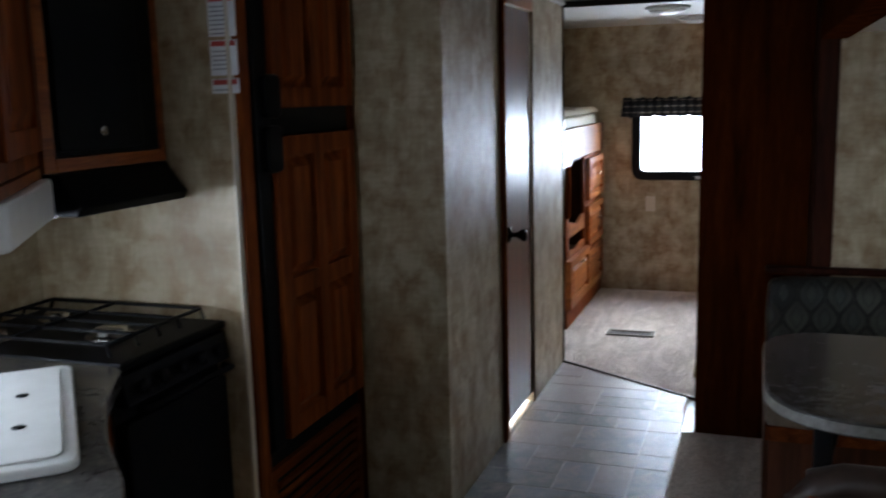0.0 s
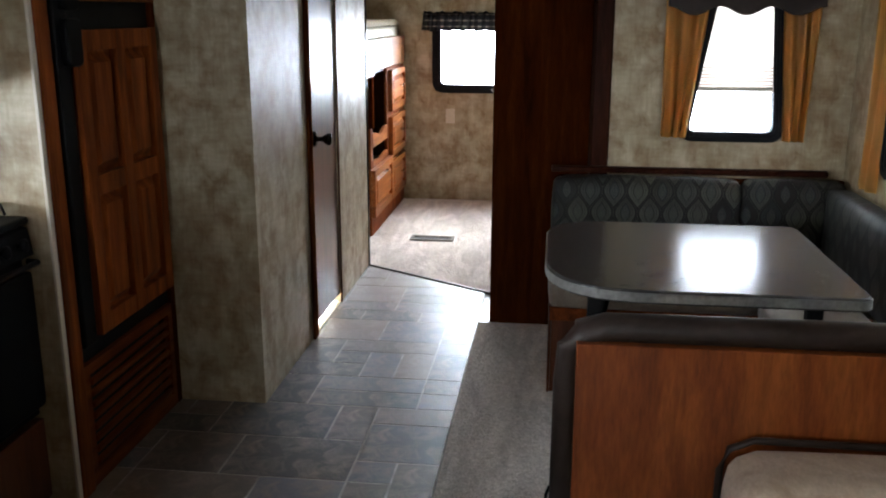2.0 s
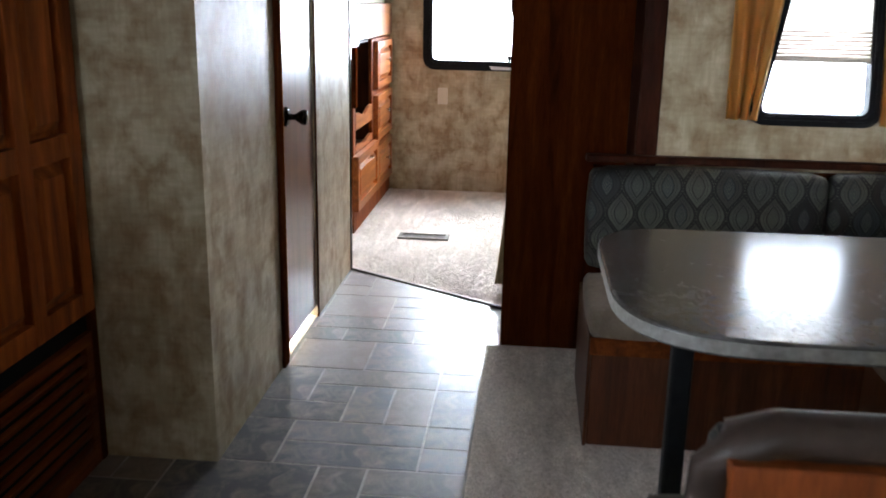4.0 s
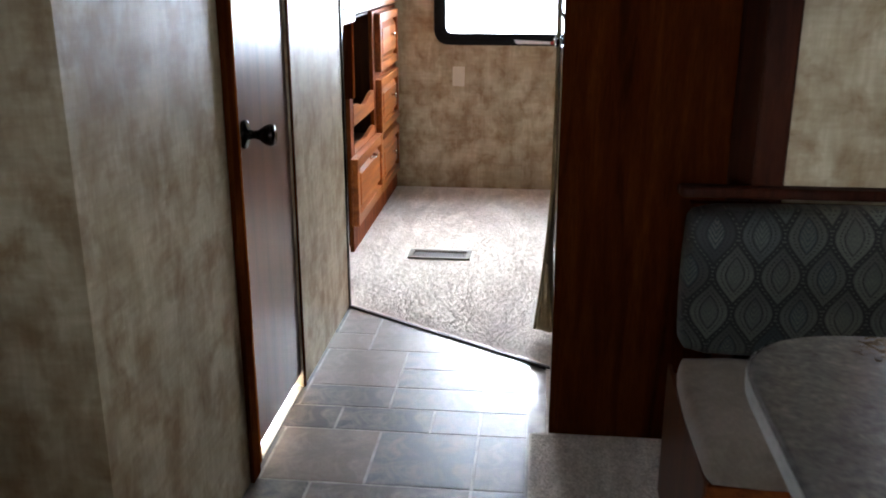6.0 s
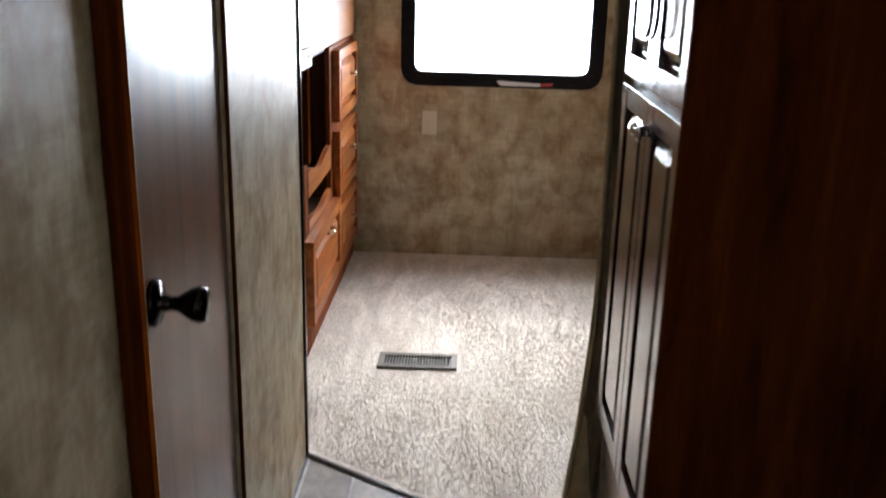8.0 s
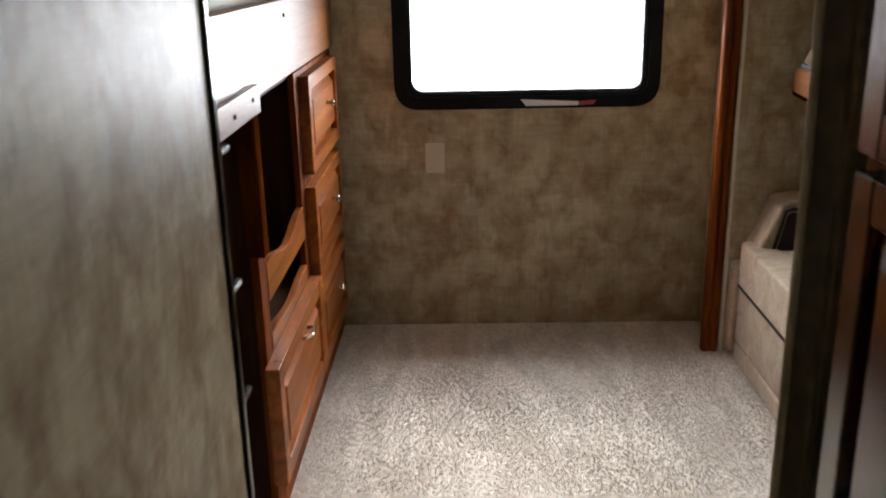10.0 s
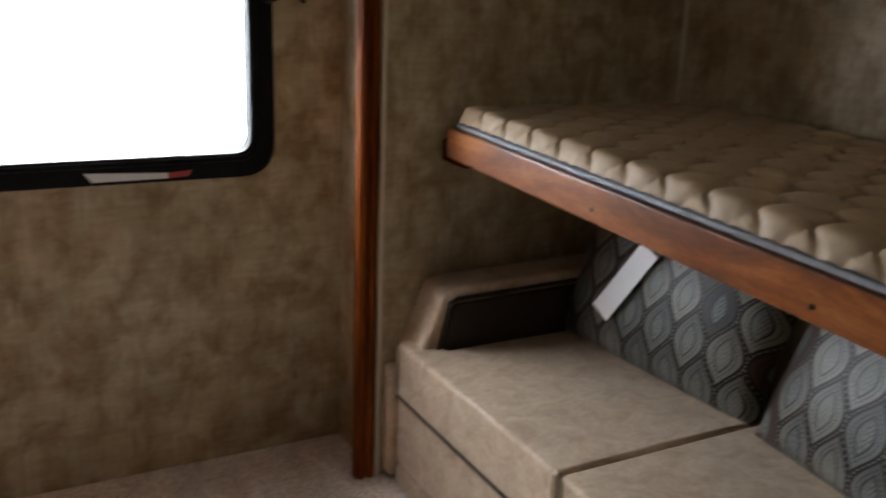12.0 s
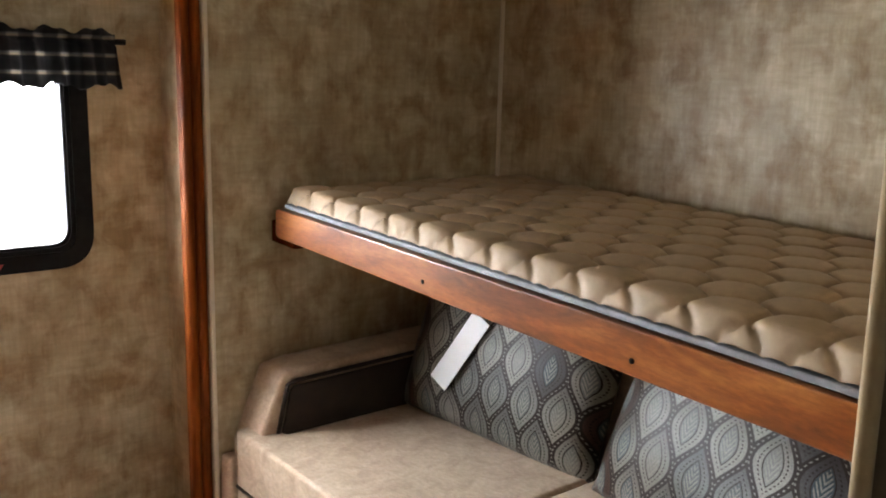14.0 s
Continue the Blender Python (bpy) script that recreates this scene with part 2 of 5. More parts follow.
M["mattress_pale"] = plain("ivory_quilted_ticking", (0.52, 0.45, 0.32), 0.6, 0, 0.08, 60, 0.12)


def leaf_fabric(name, wide, tall, ground, rim, field, blue, rough=0.75):
    """Woven fabric with rows of pointed leaves, from the UV map in metres."""
    m, nt, p = nodes_of(name)
    uv = nt.nodes.new("ShaderNodeUVMap")
    sep = nt.nodes.new("ShaderNodeSeparateXYZ")
    nt.links.new(uv.outputs[0], sep.inputs[0])

    def lattice(du, dv):
        u = math_of(nt, "ADD", math_of(nt, "DIVIDE", sep.outputs[0], wide), du + 50)
        v = math_of(nt, "ADD", math_of(nt, "DIVIDE", sep.outputs[1], tall), dv + 50)
        fu = math_of(nt, "ABSOLUTE", math_of(nt, "SUBTRACT", math_of(nt, "FRACT", u), 0.5))
        fv = math_of(nt, "SUBTRACT", math_of(nt, "FRACT", v), 0.5)
        # half-width of an ogee leaf, fuller towards its foot
        c = math_of(nt, "COSINE", math_of(nt, "MULTIPLY", fv, math.pi))
        s = math_of(nt, "MULTIPLY", math_of(nt, "MULTIPLY", c, c), 0.5)
        s = math_of(nt, "MULTIPLY", s, math_of(nt, "SUBTRACT", 1.0, math_of(nt, "MULTIPLY", fv, -0.3)))
        d = math_of(nt, "SUBTRACT", s, fu)
        cell = math_of(nt, "ADD", math_of(nt, "FLOOR", u), math_of(nt, "MULTIPLY", math_of(nt, "FLOOR", v), 7.13))
        return d, cell, fu, fv

    d1, c1, fu1, fv1 = lattice(0, 0)
    d2, c2, fu2, fv2 = lattice(0.5, 0.5)
    pick = math_of(nt, "GREATER_THAN", d1, d2)
    d = math_of(nt, "ABSOLUTE", math_of(nt, "SUBTRACT", d1, d2))

    def chosen(a, b):
        return math_of(nt, "ADD", math_of(nt, "MULTIPLY", a, pick), math_of(nt, "MULTIPLY", b, math_of(nt, "SUBTRACT", 1.0, pick)))

    cell, fu, fv = chosen(c1, c2), chosen(fu1, fu2), chosen(fv1, fv2)
    wnz = nt.nodes.new("ShaderNodeTexWhiteNoise")
    wnz.noise_dimensions = "1D"
    nt.links.new(cell, wnz.inputs["W"])
    tone = ramp(nt, wnz.outputs[0], [(0.0, field), (0.25, field), (0.38, [c * 1.3 for c in blue]), (0.5, rim), (0.66, rim), (0.76, [c * 0.85 for c in field]), (1.0, [c * 1.2 for c in field])])
    # dotted line round the pale border, then the inner leaf
    dots = math_of(nt, "GREATER_THAN", math_of(nt, "FRACT", math_of(nt, "MULTIPLY", fv, 26.0)), 0.5)
    dots = math_of(nt, "MULTIPLY", dots, math_of(nt, "MULTIPLY", math_of(nt, "GREATER_THAN", d, 0.36), math_of(nt, "LESS_THAN", d, 0.43)))
    col = mixed(nt, "MIX", dots, tone, ground)
    col = mixed(nt, "MIX", math_of(nt, "GREATER_THAN", d, 0.60), col, ramp(nt, wnz.outputs[0], [(0.0, field), (0.45, blue), (0.8, [c * 1.4 for c in blue]), (1.0, field)]))
    # fine veins rising from the midrib
    vein = math_of(nt, "FRACT", math_of(nt, "MULTIPLY", math_of(nt, "ADD", fv, math_of(nt, "MULTIPLY", fu, -0.9)), 14.0))
    inner = math_of(nt, "GREATER_THAN", d, 0.68)
    vmask = math_of(nt, "MULTIPLY", inner, math_of(nt, "GREATER_THAN", vein, 0.55))
    col = mixed(nt, "MIX", vmask, col, [c * 1.15 for c in field])
    # the weave pales towards the hanging tip of every leaf
    tip = ramp(nt, fv, [(0.0, (1.1, 1.1, 1.1)), (0.3, (0.62, 0.60, 0.60))])
    col = mixed(nt, "MULTIPLY", 1.0, col, tip)
    edge = ramp(nt, d, [(0.16, (1, 1, 1)), (0.19, (0, 0, 0))])
    col = mixed(nt, "MIX", edge, col, ground)
    pearl = math_of(nt, "GREATER_THAN", math_of(nt, "FRACT", math_of(nt, "MULTIPLY", fv, 20.0)), 0.55)
    pearl = math_of(nt, "MULTIPLY", pearl, math_of(nt, "LESS_THAN", d, 0.035))
    col = mixed(nt, "MIX", pearl, col, field)
    second = math_of(nt, "MULTIPLY", math_of(nt, "GREATER_THAN", d, 0.56), math_of(nt, "LESS_THAN", d, 0.62))
    col = mixed(nt, "MIX", second, col, ground)
    thread = noise_of(nt, 260, 2, (1, 1, 1), 0.6, 2.0)
    col = mixed(nt, "MULTIPLY", 0.6, col, ramp(nt, thread, [(0.3, (0.55, 0.55, 0.55)), (0.65, (1.15, 1.15, 1.15))]))
    nt.links.new(col, p.inputs["Base Color"])
    p.inputs["Roughness"].default_value = rough
    p.inputs["Specular IOR Level"].default_value = 0.25
    bump(nt, p, thread, 0.35, 0.002)
    return m


# pillow weave, its colours lowered for the shade under the bunk
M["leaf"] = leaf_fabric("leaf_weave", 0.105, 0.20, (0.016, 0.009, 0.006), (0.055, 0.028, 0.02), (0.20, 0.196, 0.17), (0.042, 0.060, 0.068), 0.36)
# same weave darkened further in colour, for booth cushions seen against window light
M["leaf_backlit"] = leaf_fabric("leaf_weave_backlit", 0.10, 0.19, (0.008, 0.006, 0.005), (0.015, 0.009, 0.007), (0.054, 0.053, 0.040), (0.017, 0.021, 0.020), 0.55)


def plaid_material():
    m, nt, p = nodes_of("striped_valance_cloth")
    tc = nt.nodes.new("ShaderNodeTexCoord")
    sep = nt.nodes.new("ShaderNodeSeparateXYZ")
    nt.links.new(tc.outputs["Object"], sep.inputs[0])
    f = math_of(nt, "FRACT", math_of(nt, "MULTIPLY", sep.outputs[2], 22.0))
    col = ramp(nt, f, [(0.0, (0.012, 0.012, 0.014)), (0.42, (0.02, 0.02, 0.022)), (0.5, (0.20, 0.17, 0.13)), (0.62, (0.13, 0.13, 0.13)), (0.7, (0.015, 0.015, 0.016))])
    across = math_of(nt, "FRACT", math_of(nt, "MULTIPLY", sep.outputs[0], 17.0))
    col = mixed(nt, "MULTIPLY", 0.85, col, ramp(nt, across, [(0.0, (0.35, 0.35, 0.37)), (0.45, (0.4, 0.4, 0.42)), (0.55, (1.7, 1.6, 1.5)), (0.9, (1.5, 1.45, 1.4)), (1.0, (0.35, 0.35, 0.37))]))
    nt.links.new(col, p.inputs["Base Color"])
    p.inputs["Roughness"].default_value = 0.8
    bump(nt, p, noise_of(nt, 200, 2), 0.3, 0.001)
    return m


M["plaid"] = plaid_material()


def translucent(name, color, through_color, share, rough=0.5):
    """Thin cloth that lets daylight through."""
    m, nt, p = nodes_of(name)
    n = noise_of(nt, 22, 4, (1, 1, 0.1))
    nt.links.new(ramp(nt, n, [(0.35, [c * 0.5 for c in color]), (0.65, [min(1, c * 1.35) for c in color])]), p.inputs["Base Color"])
    p.inputs["Roughness"].default_value = rough
    tr = nt.nodes.new("ShaderNodeBsdfTranslucent")
    tr.inputs[0].default_value = (*through_color, 1)
    mx = nt.nodes.new("ShaderNodeMixShader")
    mx.inputs[0].default_value = share
    nt.links.new(p.outputs[0], mx.inputs[1])
    nt.links.new(tr.outputs[0], mx.inputs[2])
    nt.links.new(mx.outputs[0], nt.nodes["Material Output"].inputs[0])
    return m


M["gold"] = translucent("gold_satin", (0.66, 0.40, 0.12), (0.98, 0.62, 0.20), 0.55, 0.36)


# ---- building blocks ----
def rect(a0, a1, b0, b1):
    return [(a0, b0), (a1, b0), (a1, b1), (a0, b1)]


def part(name, bm, material, parent=None, label=""):
    """Links a bmesh as one mesh object, under a thing or a part."""
    me = bpy.data.meshes.new(name)
    bm.to_mesh(me)
    bm.free()
    ob = new(name, me)
    if material:
        me.materials.append(M[material] if isinstance(material, str) else material)
    if parent is not None:
        ob.parent = parent
        if parent.type == "EMPTY":
            ob.matrix_parent_inverse = parent.matrix_basis.inverted()
    if label:
        ob["label"] = label
    return ob


def thing(name, at, label, category, group="", kind=""):
    ob = new(name)
    ob.empty_display_size = 0.1
    ob.location = at
    ob.matrix_basis = Matrix.Translation(at)
    return tagged(ob, label, category, group, kind)


def structure(name, bm, material, label, category):
    return tagged(part(name, bm, material), label, category, kind="structure")


def box(x0, x1, y0, y1, z0, z1, bev=0.0, seg=2, into=None):
    bm = bmesh.new()
    bmesh.ops.create_cube(bm, size=1)
    bmesh.ops.scale(bm, vec=(abs(x1 - x0), abs(y1 - y0), abs(z1 - z0)), verts=bm.verts)
    bmesh.ops.translate(bm, vec=((x0 + x1) / 2, (y0 + y1) / 2, (z0 + z1) / 2), verts=bm.verts)
    if bev:
        bmesh.ops.bevel(bm, geom=bm.edges[:], offset=bev, segments=seg, affect="EDGES", profile=0.5)
    return joined(into, bm) if into is not None else bm


def joined(a, b):
    me = bpy.data.meshes.new("join")
    b.to_mesh(me)
    b.free()
    a.from_mesh(me)
    bpy.data.meshes.remove(me)
    return a


def many(boxes, bev=0.0):
    bm = bmesh.new()
    for b in boxes:
        box(*b, bev=bev, into=bm)
    return bm


def swap(axis, a, b, d):
    """A point from two coordinates in a plane and its depth along the axis."""
    return {"x": (d, a, b), "y": (a, d, b), "z": (a, b, d)}[axis]


def prism(poly, axis, d0, d1, bev=0.0, into=None, seg=2):
    """A solid: a polygon (two coordinates a corner) between two depths along an axis."""
    bm = bmesh.new()
    lo = [bm.verts.new(swap(axis, a, b, d0)) for a, b in poly]
    hi = [bm.verts.new(swap(axis, a, b, d1)) for a, b in poly]
    bm.faces.new(lo)
    bm.faces.new(hi[::-1])
    n = len(poly)
    for i in range(n):
        bm.faces.new((lo[i], hi[i], hi[(i + 1) % n], lo[(i + 1) % n]))
    bmesh.ops.recalc_face_normals(bm, faces=bm.faces)
    if bev:
        bmesh.ops.bevel(bm, geom=bm.edges[:], offset=bev, segments=seg, affect="EDGES", profile=0.5)
    return joined(into, bm) if into is not None else bm


def rounded(poly, r, seg=6):
    """A polygon with its corners rounded; r may be one radius or one for each corner."""
    out = []
    n = len(poly)
    for i in range(n):
        p, a, b = Vector(poly[i]), Vector(poly[i - 1]), Vector(poly[(i + 1) % n])
        rad = r[i] if isinstance(r, (list, tuple)) else r
        u, v = (a - p).normalized(), (b - p).normalized()
        half = u.angle(v) / 2
        cut = min(rad / math.tan(half), (a - p).length * 0.49, (b - p).length * 0.49)
        s, e = p + u * cut, p + v * cut
        for k in range(seg + 1):
            t = k / seg
            q = s * (1 - t) ** 2 + p * 2 * t * (1 - t) + e * t ** 2
            out.append((q.x, q.y))
    return out


def ring(outer, inner, axis, d0, d1, into=None):
    """A frame between two outlines with the same number of corners."""
    bm = bmesh.new()
    rows = [[bm.verts.new(swap(axis, a, b, d)) for a, b in poly] for poly, d in ((outer, d0), (outer, d1), (inner, d1), (inner, d0))]
    n = len(outer)
    for k in range(4):
        p, q = rows[k], rows[(k + 1) % 4]
        for i in range(n):
            bm.faces.new((p[i], p[(i + 1) % n], q[(i + 1) % n], q[i]))
    bmesh.ops.recalc_face_normals(bm, faces=bm.faces)
    return joined(into, bm) if into is not None else bm


def lathe(profile, seg=24, m=None):
    """A turned shape from (radius, height) pairs."""
    bm = bmesh.new()
    rows = []
    for r, h in profile:
        rows.append([bm.verts.new((r * math.cos(2 * math.pi * k / seg), r * math.sin(2 * math.pi * k / seg), h)) for k in range(seg)])
    for a, b in zip(rows, rows[1:]):
        for k in range(seg):
            bm.faces.new((a[k], a[(k + 1) % seg], b[(k + 1) % seg], b[k]))
    bm.faces.new(rows[0][::-1])
    bm.faces.new(rows[-1])
    for f in bm.faces:
        f.smooth = len(f.verts) == 4
    if m:
        bmesh.ops.transform(bm, matrix=m, verts=bm.verts)
    return bm


def tube(points, r, seg=10, into=None):
    """A round bar along points."""
    bm = bmesh.new()
    pts = [Vector(p) for p in points]
    rows = []
    for i, p in enumerate(pts):
        t = (pts[min(i + 1, len(pts) - 1)] - pts[max(i - 1, 0)]).normalized()
        side = t.cross(Vector((0.31, 0.17, 0.93))).normalized()
        up = side.cross(t)
        rows.append([bm.verts.new(p + (side * math.cos(a) + up * math.sin(a)) * r) for a in [2 * math.pi * k / seg for k in range(seg)]])
    for a, b in zip(rows, rows[1:]):
        for k in range(seg):
            f = bm.faces.new((a[k], a[(k + 1) % seg], b[(k + 1) % seg], b[k]))
            f.smooth = True
    bm.faces.new(rows[0][::-1])
    bm.faces.new(rows[-1])
    bmesh.ops.recalc_face_normals(bm, faces=bm.faces)
    return joined(into, bm) if into is not None else bm


def smooth(ob):
    for f in ob.data.polygons:
        f.use_smooth = True
    return ob


def sheet(nu, nv, f, thick=0.0):
    """A grid of points f(u, v), u and v from 0 to 1, with a UV map in metres; thick gives it a back."""
    bm = bmesh.new()
    uvl = bm.loops.layers.uv.new("UVMap")
    g = [[bm.verts.new(f(i / nu, j / nv)) for j in range(nv + 1)] for i in range(nu + 1)]
    lu = sum((g[i + 1][0].co - g[i][0].co).length for i in range(nu))
    lv = sum((g[0][j + 1].co - g[0][j].co).length for j in range(nv))
    for i in range(nu):
        for j in range(nv):
            fc = bm.faces.new((g[i][j], g[i + 1][j], g[i + 1][j + 1], g[i][j + 1]))
            fc.smooth = True
            for lp, (a, b) in zip(fc.loops, ((i, j), (i + 1, j), (i + 1, j + 1), (i, j + 1))):
                lp[uvl].uv = (a / nu * lu, b / nv * lv)
    if thick:
        bmesh.ops.solidify(bm, geom=bm.faces[:], thickness=thick)
    return bm


def padded(x0, x1, y0, y1, z0, z1, puff=0.02, r=0.03, n=10, uv=None):
    """A stuffed cushion: a box with rounded edges and swelling faces. uv: the two axes that the cloth's UV map runs along."""
    bm = bmesh.new()
    c = Vector(((x0 + x1) / 2, (y0 + y1) / 2, (z0 + z1) / 2))
    h = Vector((abs(x1 - x0) / 2, abs(y1 - y0) / 2, abs(z1 - z0) / 2))
    bmesh.ops.create_cube(bm, size=2)
    bmesh.ops.subdivide_edges(bm, edges=bm.edges[:], cuts=n, use_grid_fill=True)
    for v in bm.verts:
        p = v.co.copy()
        q = Vector([p[k] * h[k] for k in range(3)])
        core = Vector([max(-(h[k] - r), min(h[k] - r, q[k])) for k in range(3)])
        d = q - core
        if d.length > 1e-9:
            q = core + d.normalized() * min(r, d.length if d.length < r else r)
        swell = [puff * (1 - p[(k + 1) % 3] ** 2) * (1 - p[(k + 2) % 3] ** 2) * (1 if p[k] > 0 else -1) * (abs(p[k]) ** 3) for k in range(3)]
        v.co = c + q + Vector(swell)
    for f in bm.faces:
        f.smooth = True
    if uv:
        lay = bm.loops.layers.uv.new("UVMap")
        for f in bm.faces:
            for lp in f.loops:
                lp[lay].uv = (lp.vert.co[uv[0]], lp.vert.co[uv[1]])
    return bm


def raised_panel(axis, face, out, a0, a1, b0, b1, rail=0.06, thick=0.018, cols=1, rows=1, split=None):
    """A cabinet door leaf: a frame with rails and stiles, and bevelled panels set into it. Returns frame and panels."""
    pieces = []
    f0, f1 = face + out * thick * 0.25, face + out * thick
    aw = (a1 - a0 - rail * (cols + 1)) / cols
    cuts = split or [k / rows for k in range(rows + 1)]
    panels = []
    for k in range(cols + 1):
        s = a0 + k * (aw + rail)
        pieces.append(("stile", prism([(s, b0), (s + rail, b0), (s + rail, b1), (s, b1)], axis, f0, f1, 0.003)))
    inner = b1 - b0 - rail * (rows + 1)
    z = b0
    spans = []
    for k in range(rows):
        hgt = inner * (cuts[k + 1] - cuts[k])
        spans.append((z + rail, z + rail + hgt))
        z += rail + hgt
    for k in range(cols):
        s0 = a0 + rail + k * (aw + rail)
        edges = [b0] + [e for sp in spans for e in sp] + [b1]
        for j in range(0, len(edges), 2):
            pieces.append(("rail", prism([(s0, edges[j]), (s0 + aw, edges[j]), (s0 + aw, edges[j + 1]), (s0, edges[j + 1])], axis, f0, f1 - out * 0.001, 0.002)))
        for lo, hi in spans:
            pbm = bmesh.new()
            loops = []
            for inset, dep in ((0.0, 0.27), (0.009, 0.27), (0.014, 0.34), (0.038, 0.92), (0.039, 0.92)):
                loops.append([pbm.verts.new(swap(axis, x, y, face + out * thick * dep)) for x, y in
                              ((s0 + inset, lo + inset), (s0 + aw - inset, lo + inset), (s0 + aw - inset, hi - inset), (s0 + inset, hi - inset))])
            for p, q in zip(loops, loops[1:]):
                for i in range(4):
                    pbm.faces.new((p[i], p[(i + 1) % 4], q[(i + 1) % 4], q[i]))
            pbm.faces.new(loops[-1])
            bmesh.ops.recalc_face_normals(pbm, faces=pbm.faces)
            if (sum((f.normal for f in pbm.faces), Vector()).dot(Vector(swap(axis, 0, 0, out)))) < 0:
                bmesh.ops.reverse_faces(pbm, faces=pbm.faces[:])
            pieces.append(("panel", pbm))
    slab = prism(rect(a0 + 0.001, a1 - 0.001, b0 + 0.001, b1 - 0.001), axis, face, f0 + out * 0.0005)
    return slab, pieces


def panel_door(name, parent, axis, face, out, a0, a1, b0, b1, mat, **kw):
    slab, pieces = raised_panel(axis, face, out, a0, a1, b0, b1, **kw)
    door = part(name, slab, mat, parent)
    for kind, p in pieces:
        part(kind, p, mat, door)
    return door


def knob_at(parent, p, d, mat="chrome", r=0.014, name="knob"):
    """A round cabinet knob at p that points along d."""
    m = Matrix.Translation(p) @ Vector(d).to_track_quat("Z", "Y").to_matrix().to_4x4()
    return part(name, lathe([(r * 0.55, 0), (r * 0.4, 0.006), (r * 0.4, 0.012), (r, 0.017), (r * 1.05, 0.022), (r * 0.7, 0.027), (0.001, 0.028)], 16, m), mat, parent, "nickel knob")


# ---- structure ----
XL, XR, YB, YE, ZC = -0.52, 2.87, -1.2, 7.89, 2.04
structure("ground", box(-400, 400, -400, 400, -0.9, -0.7), "ground", "grey gravel lot around the trailer", "ground")
structure("subfloor", box(XL - 0.1, 3.0, YB - 0.1, YE + 0.15, -0.16, -0.012), "grout", "pale grey joint layer under the vinyl floor", "floor")
structure("ceiling", box(XL - 0.1, 3.0, YB - 0.1, YE + 0.15, ZC, ZC + 0.06), "ceiling", "white textured ceiling board", "ceiling")

# front wall, behind the walk, with an unseen window added to light the galley
def holed(name, axis, d0, d1, outer, hole, mat, label):
    return structure(name, ring(outer, hole, axis, d0, d1), mat, label, "wall")


SINK = rect(1.2, 2.04, 0.98, 1.26)
holed("wall_left", "x", XL - 0.06, XL, rect(YB, YE + 0.1, -0.01, ZC), SINK, "paper", "tan parchment wallboard with a low window over the sink")
holed("wall_front", "y", YB - 0.06, YB, rect(XL, 3.0, -0.01, ZC), rect(0.15, 1.55, 0.78, 1.62), "paper", "tan parchment wallboard with an added unseen window")
REAR = rect(0.715, 1.590, 0.924, 1.428)
holed("wall_rear", "y", YE, YE + 0.06, rect(XL, 1.86, -0.01, ZC), REAR, "paper", "tan stained parchment wallboard with a window")
DIN = [(2.195, 0.985), (2.575, 0.985), (2.535, 1.54), (2.285, 1.54)]
holed("wall_dinette_end", "y", 4.58, 4.64, rect(1.87, XR + 0.06, -0.01, ZC), DIN, "paper", "tan parchment wallboard round a slanted window")
SIDE = rect(2.85, 4.10, 0.93, 1.54)
holed("wall_dinette_side", "x", XR, XR + 0.06, rect(0.3, 4.58, -0.01, ZC), SIDE, "paper", "tan parchment wallboard with a wide window")
structure("wall_slide_front", box(1.9, XR + 0.06, 0.24, 0.3, -0.01, ZC), "paper", "tan parchment wallboard", "wall")
structure("wall_entry_side", box(1.9, 1.96, YB, 0.24, -0.01, ZC), "paper", "tan parchment wallboard", "wall")
structure("ceiling_slide", box(1.9, XR, 0.3, 4.58, 1.745, 1.775), "ceiling", "white ceiling board of the slide-out", "ceiling")

# bathroom box with its door opening
BX = 0.547
DY0, DY1, DZ = 4.607, 5.075, 1.93
structure("wall_bath_front", box(XL, BX, 3.772, 3.812, -0.01, ZC), "paper", "tan parchment wallboard beside the refrigerator", "wall")
structure("wall_bath_side", prism([(3.812, -0.01), (DY0, -0.01), (DY0, DZ), (DY1, DZ), (DY1, -0.01), (5.81, -0.01), (5.81, ZC), (3.812, ZC)], "x", BX - 0.04, BX), "paper_gloss",
          "tan parchment wallboard along the hallway", "wall")
structure("wall_bath_rear", box(XL, BX - 0.002, 5.812, 5.84, -0.01, ZC), "paper", "tan parchment wallboard", "wall")
# bunk slide-out
SY0, SY1 = 5.79, 7.60
structure("wall_bunk_stub", box(1.85, 1.91, SY1 + 0.051, YE - 0.002, -0.01, ZC), "paper", "narrow tan parchment wall beside the slide-out", "wall")
structure("wall_bunk_end", box(1.847, XR, SY1, SY1 + 0.05, -0.01, ZC), "paper", "tan stained parchment wallboard at the foot of the bunk", "wall")
structure("wall_bunk_side", box(XR, XR + 0.06, 4.64, SY1 + 0.05, -0.01, ZC), "paper", "tan stained parchment wallboard behind the bunk", "wall")
structure("wall_bunk_near", box(1.95, XR, SY0 - 0.05, SY0, -0.01, ZC), "paper", "tan parchment wallboard", "wall")


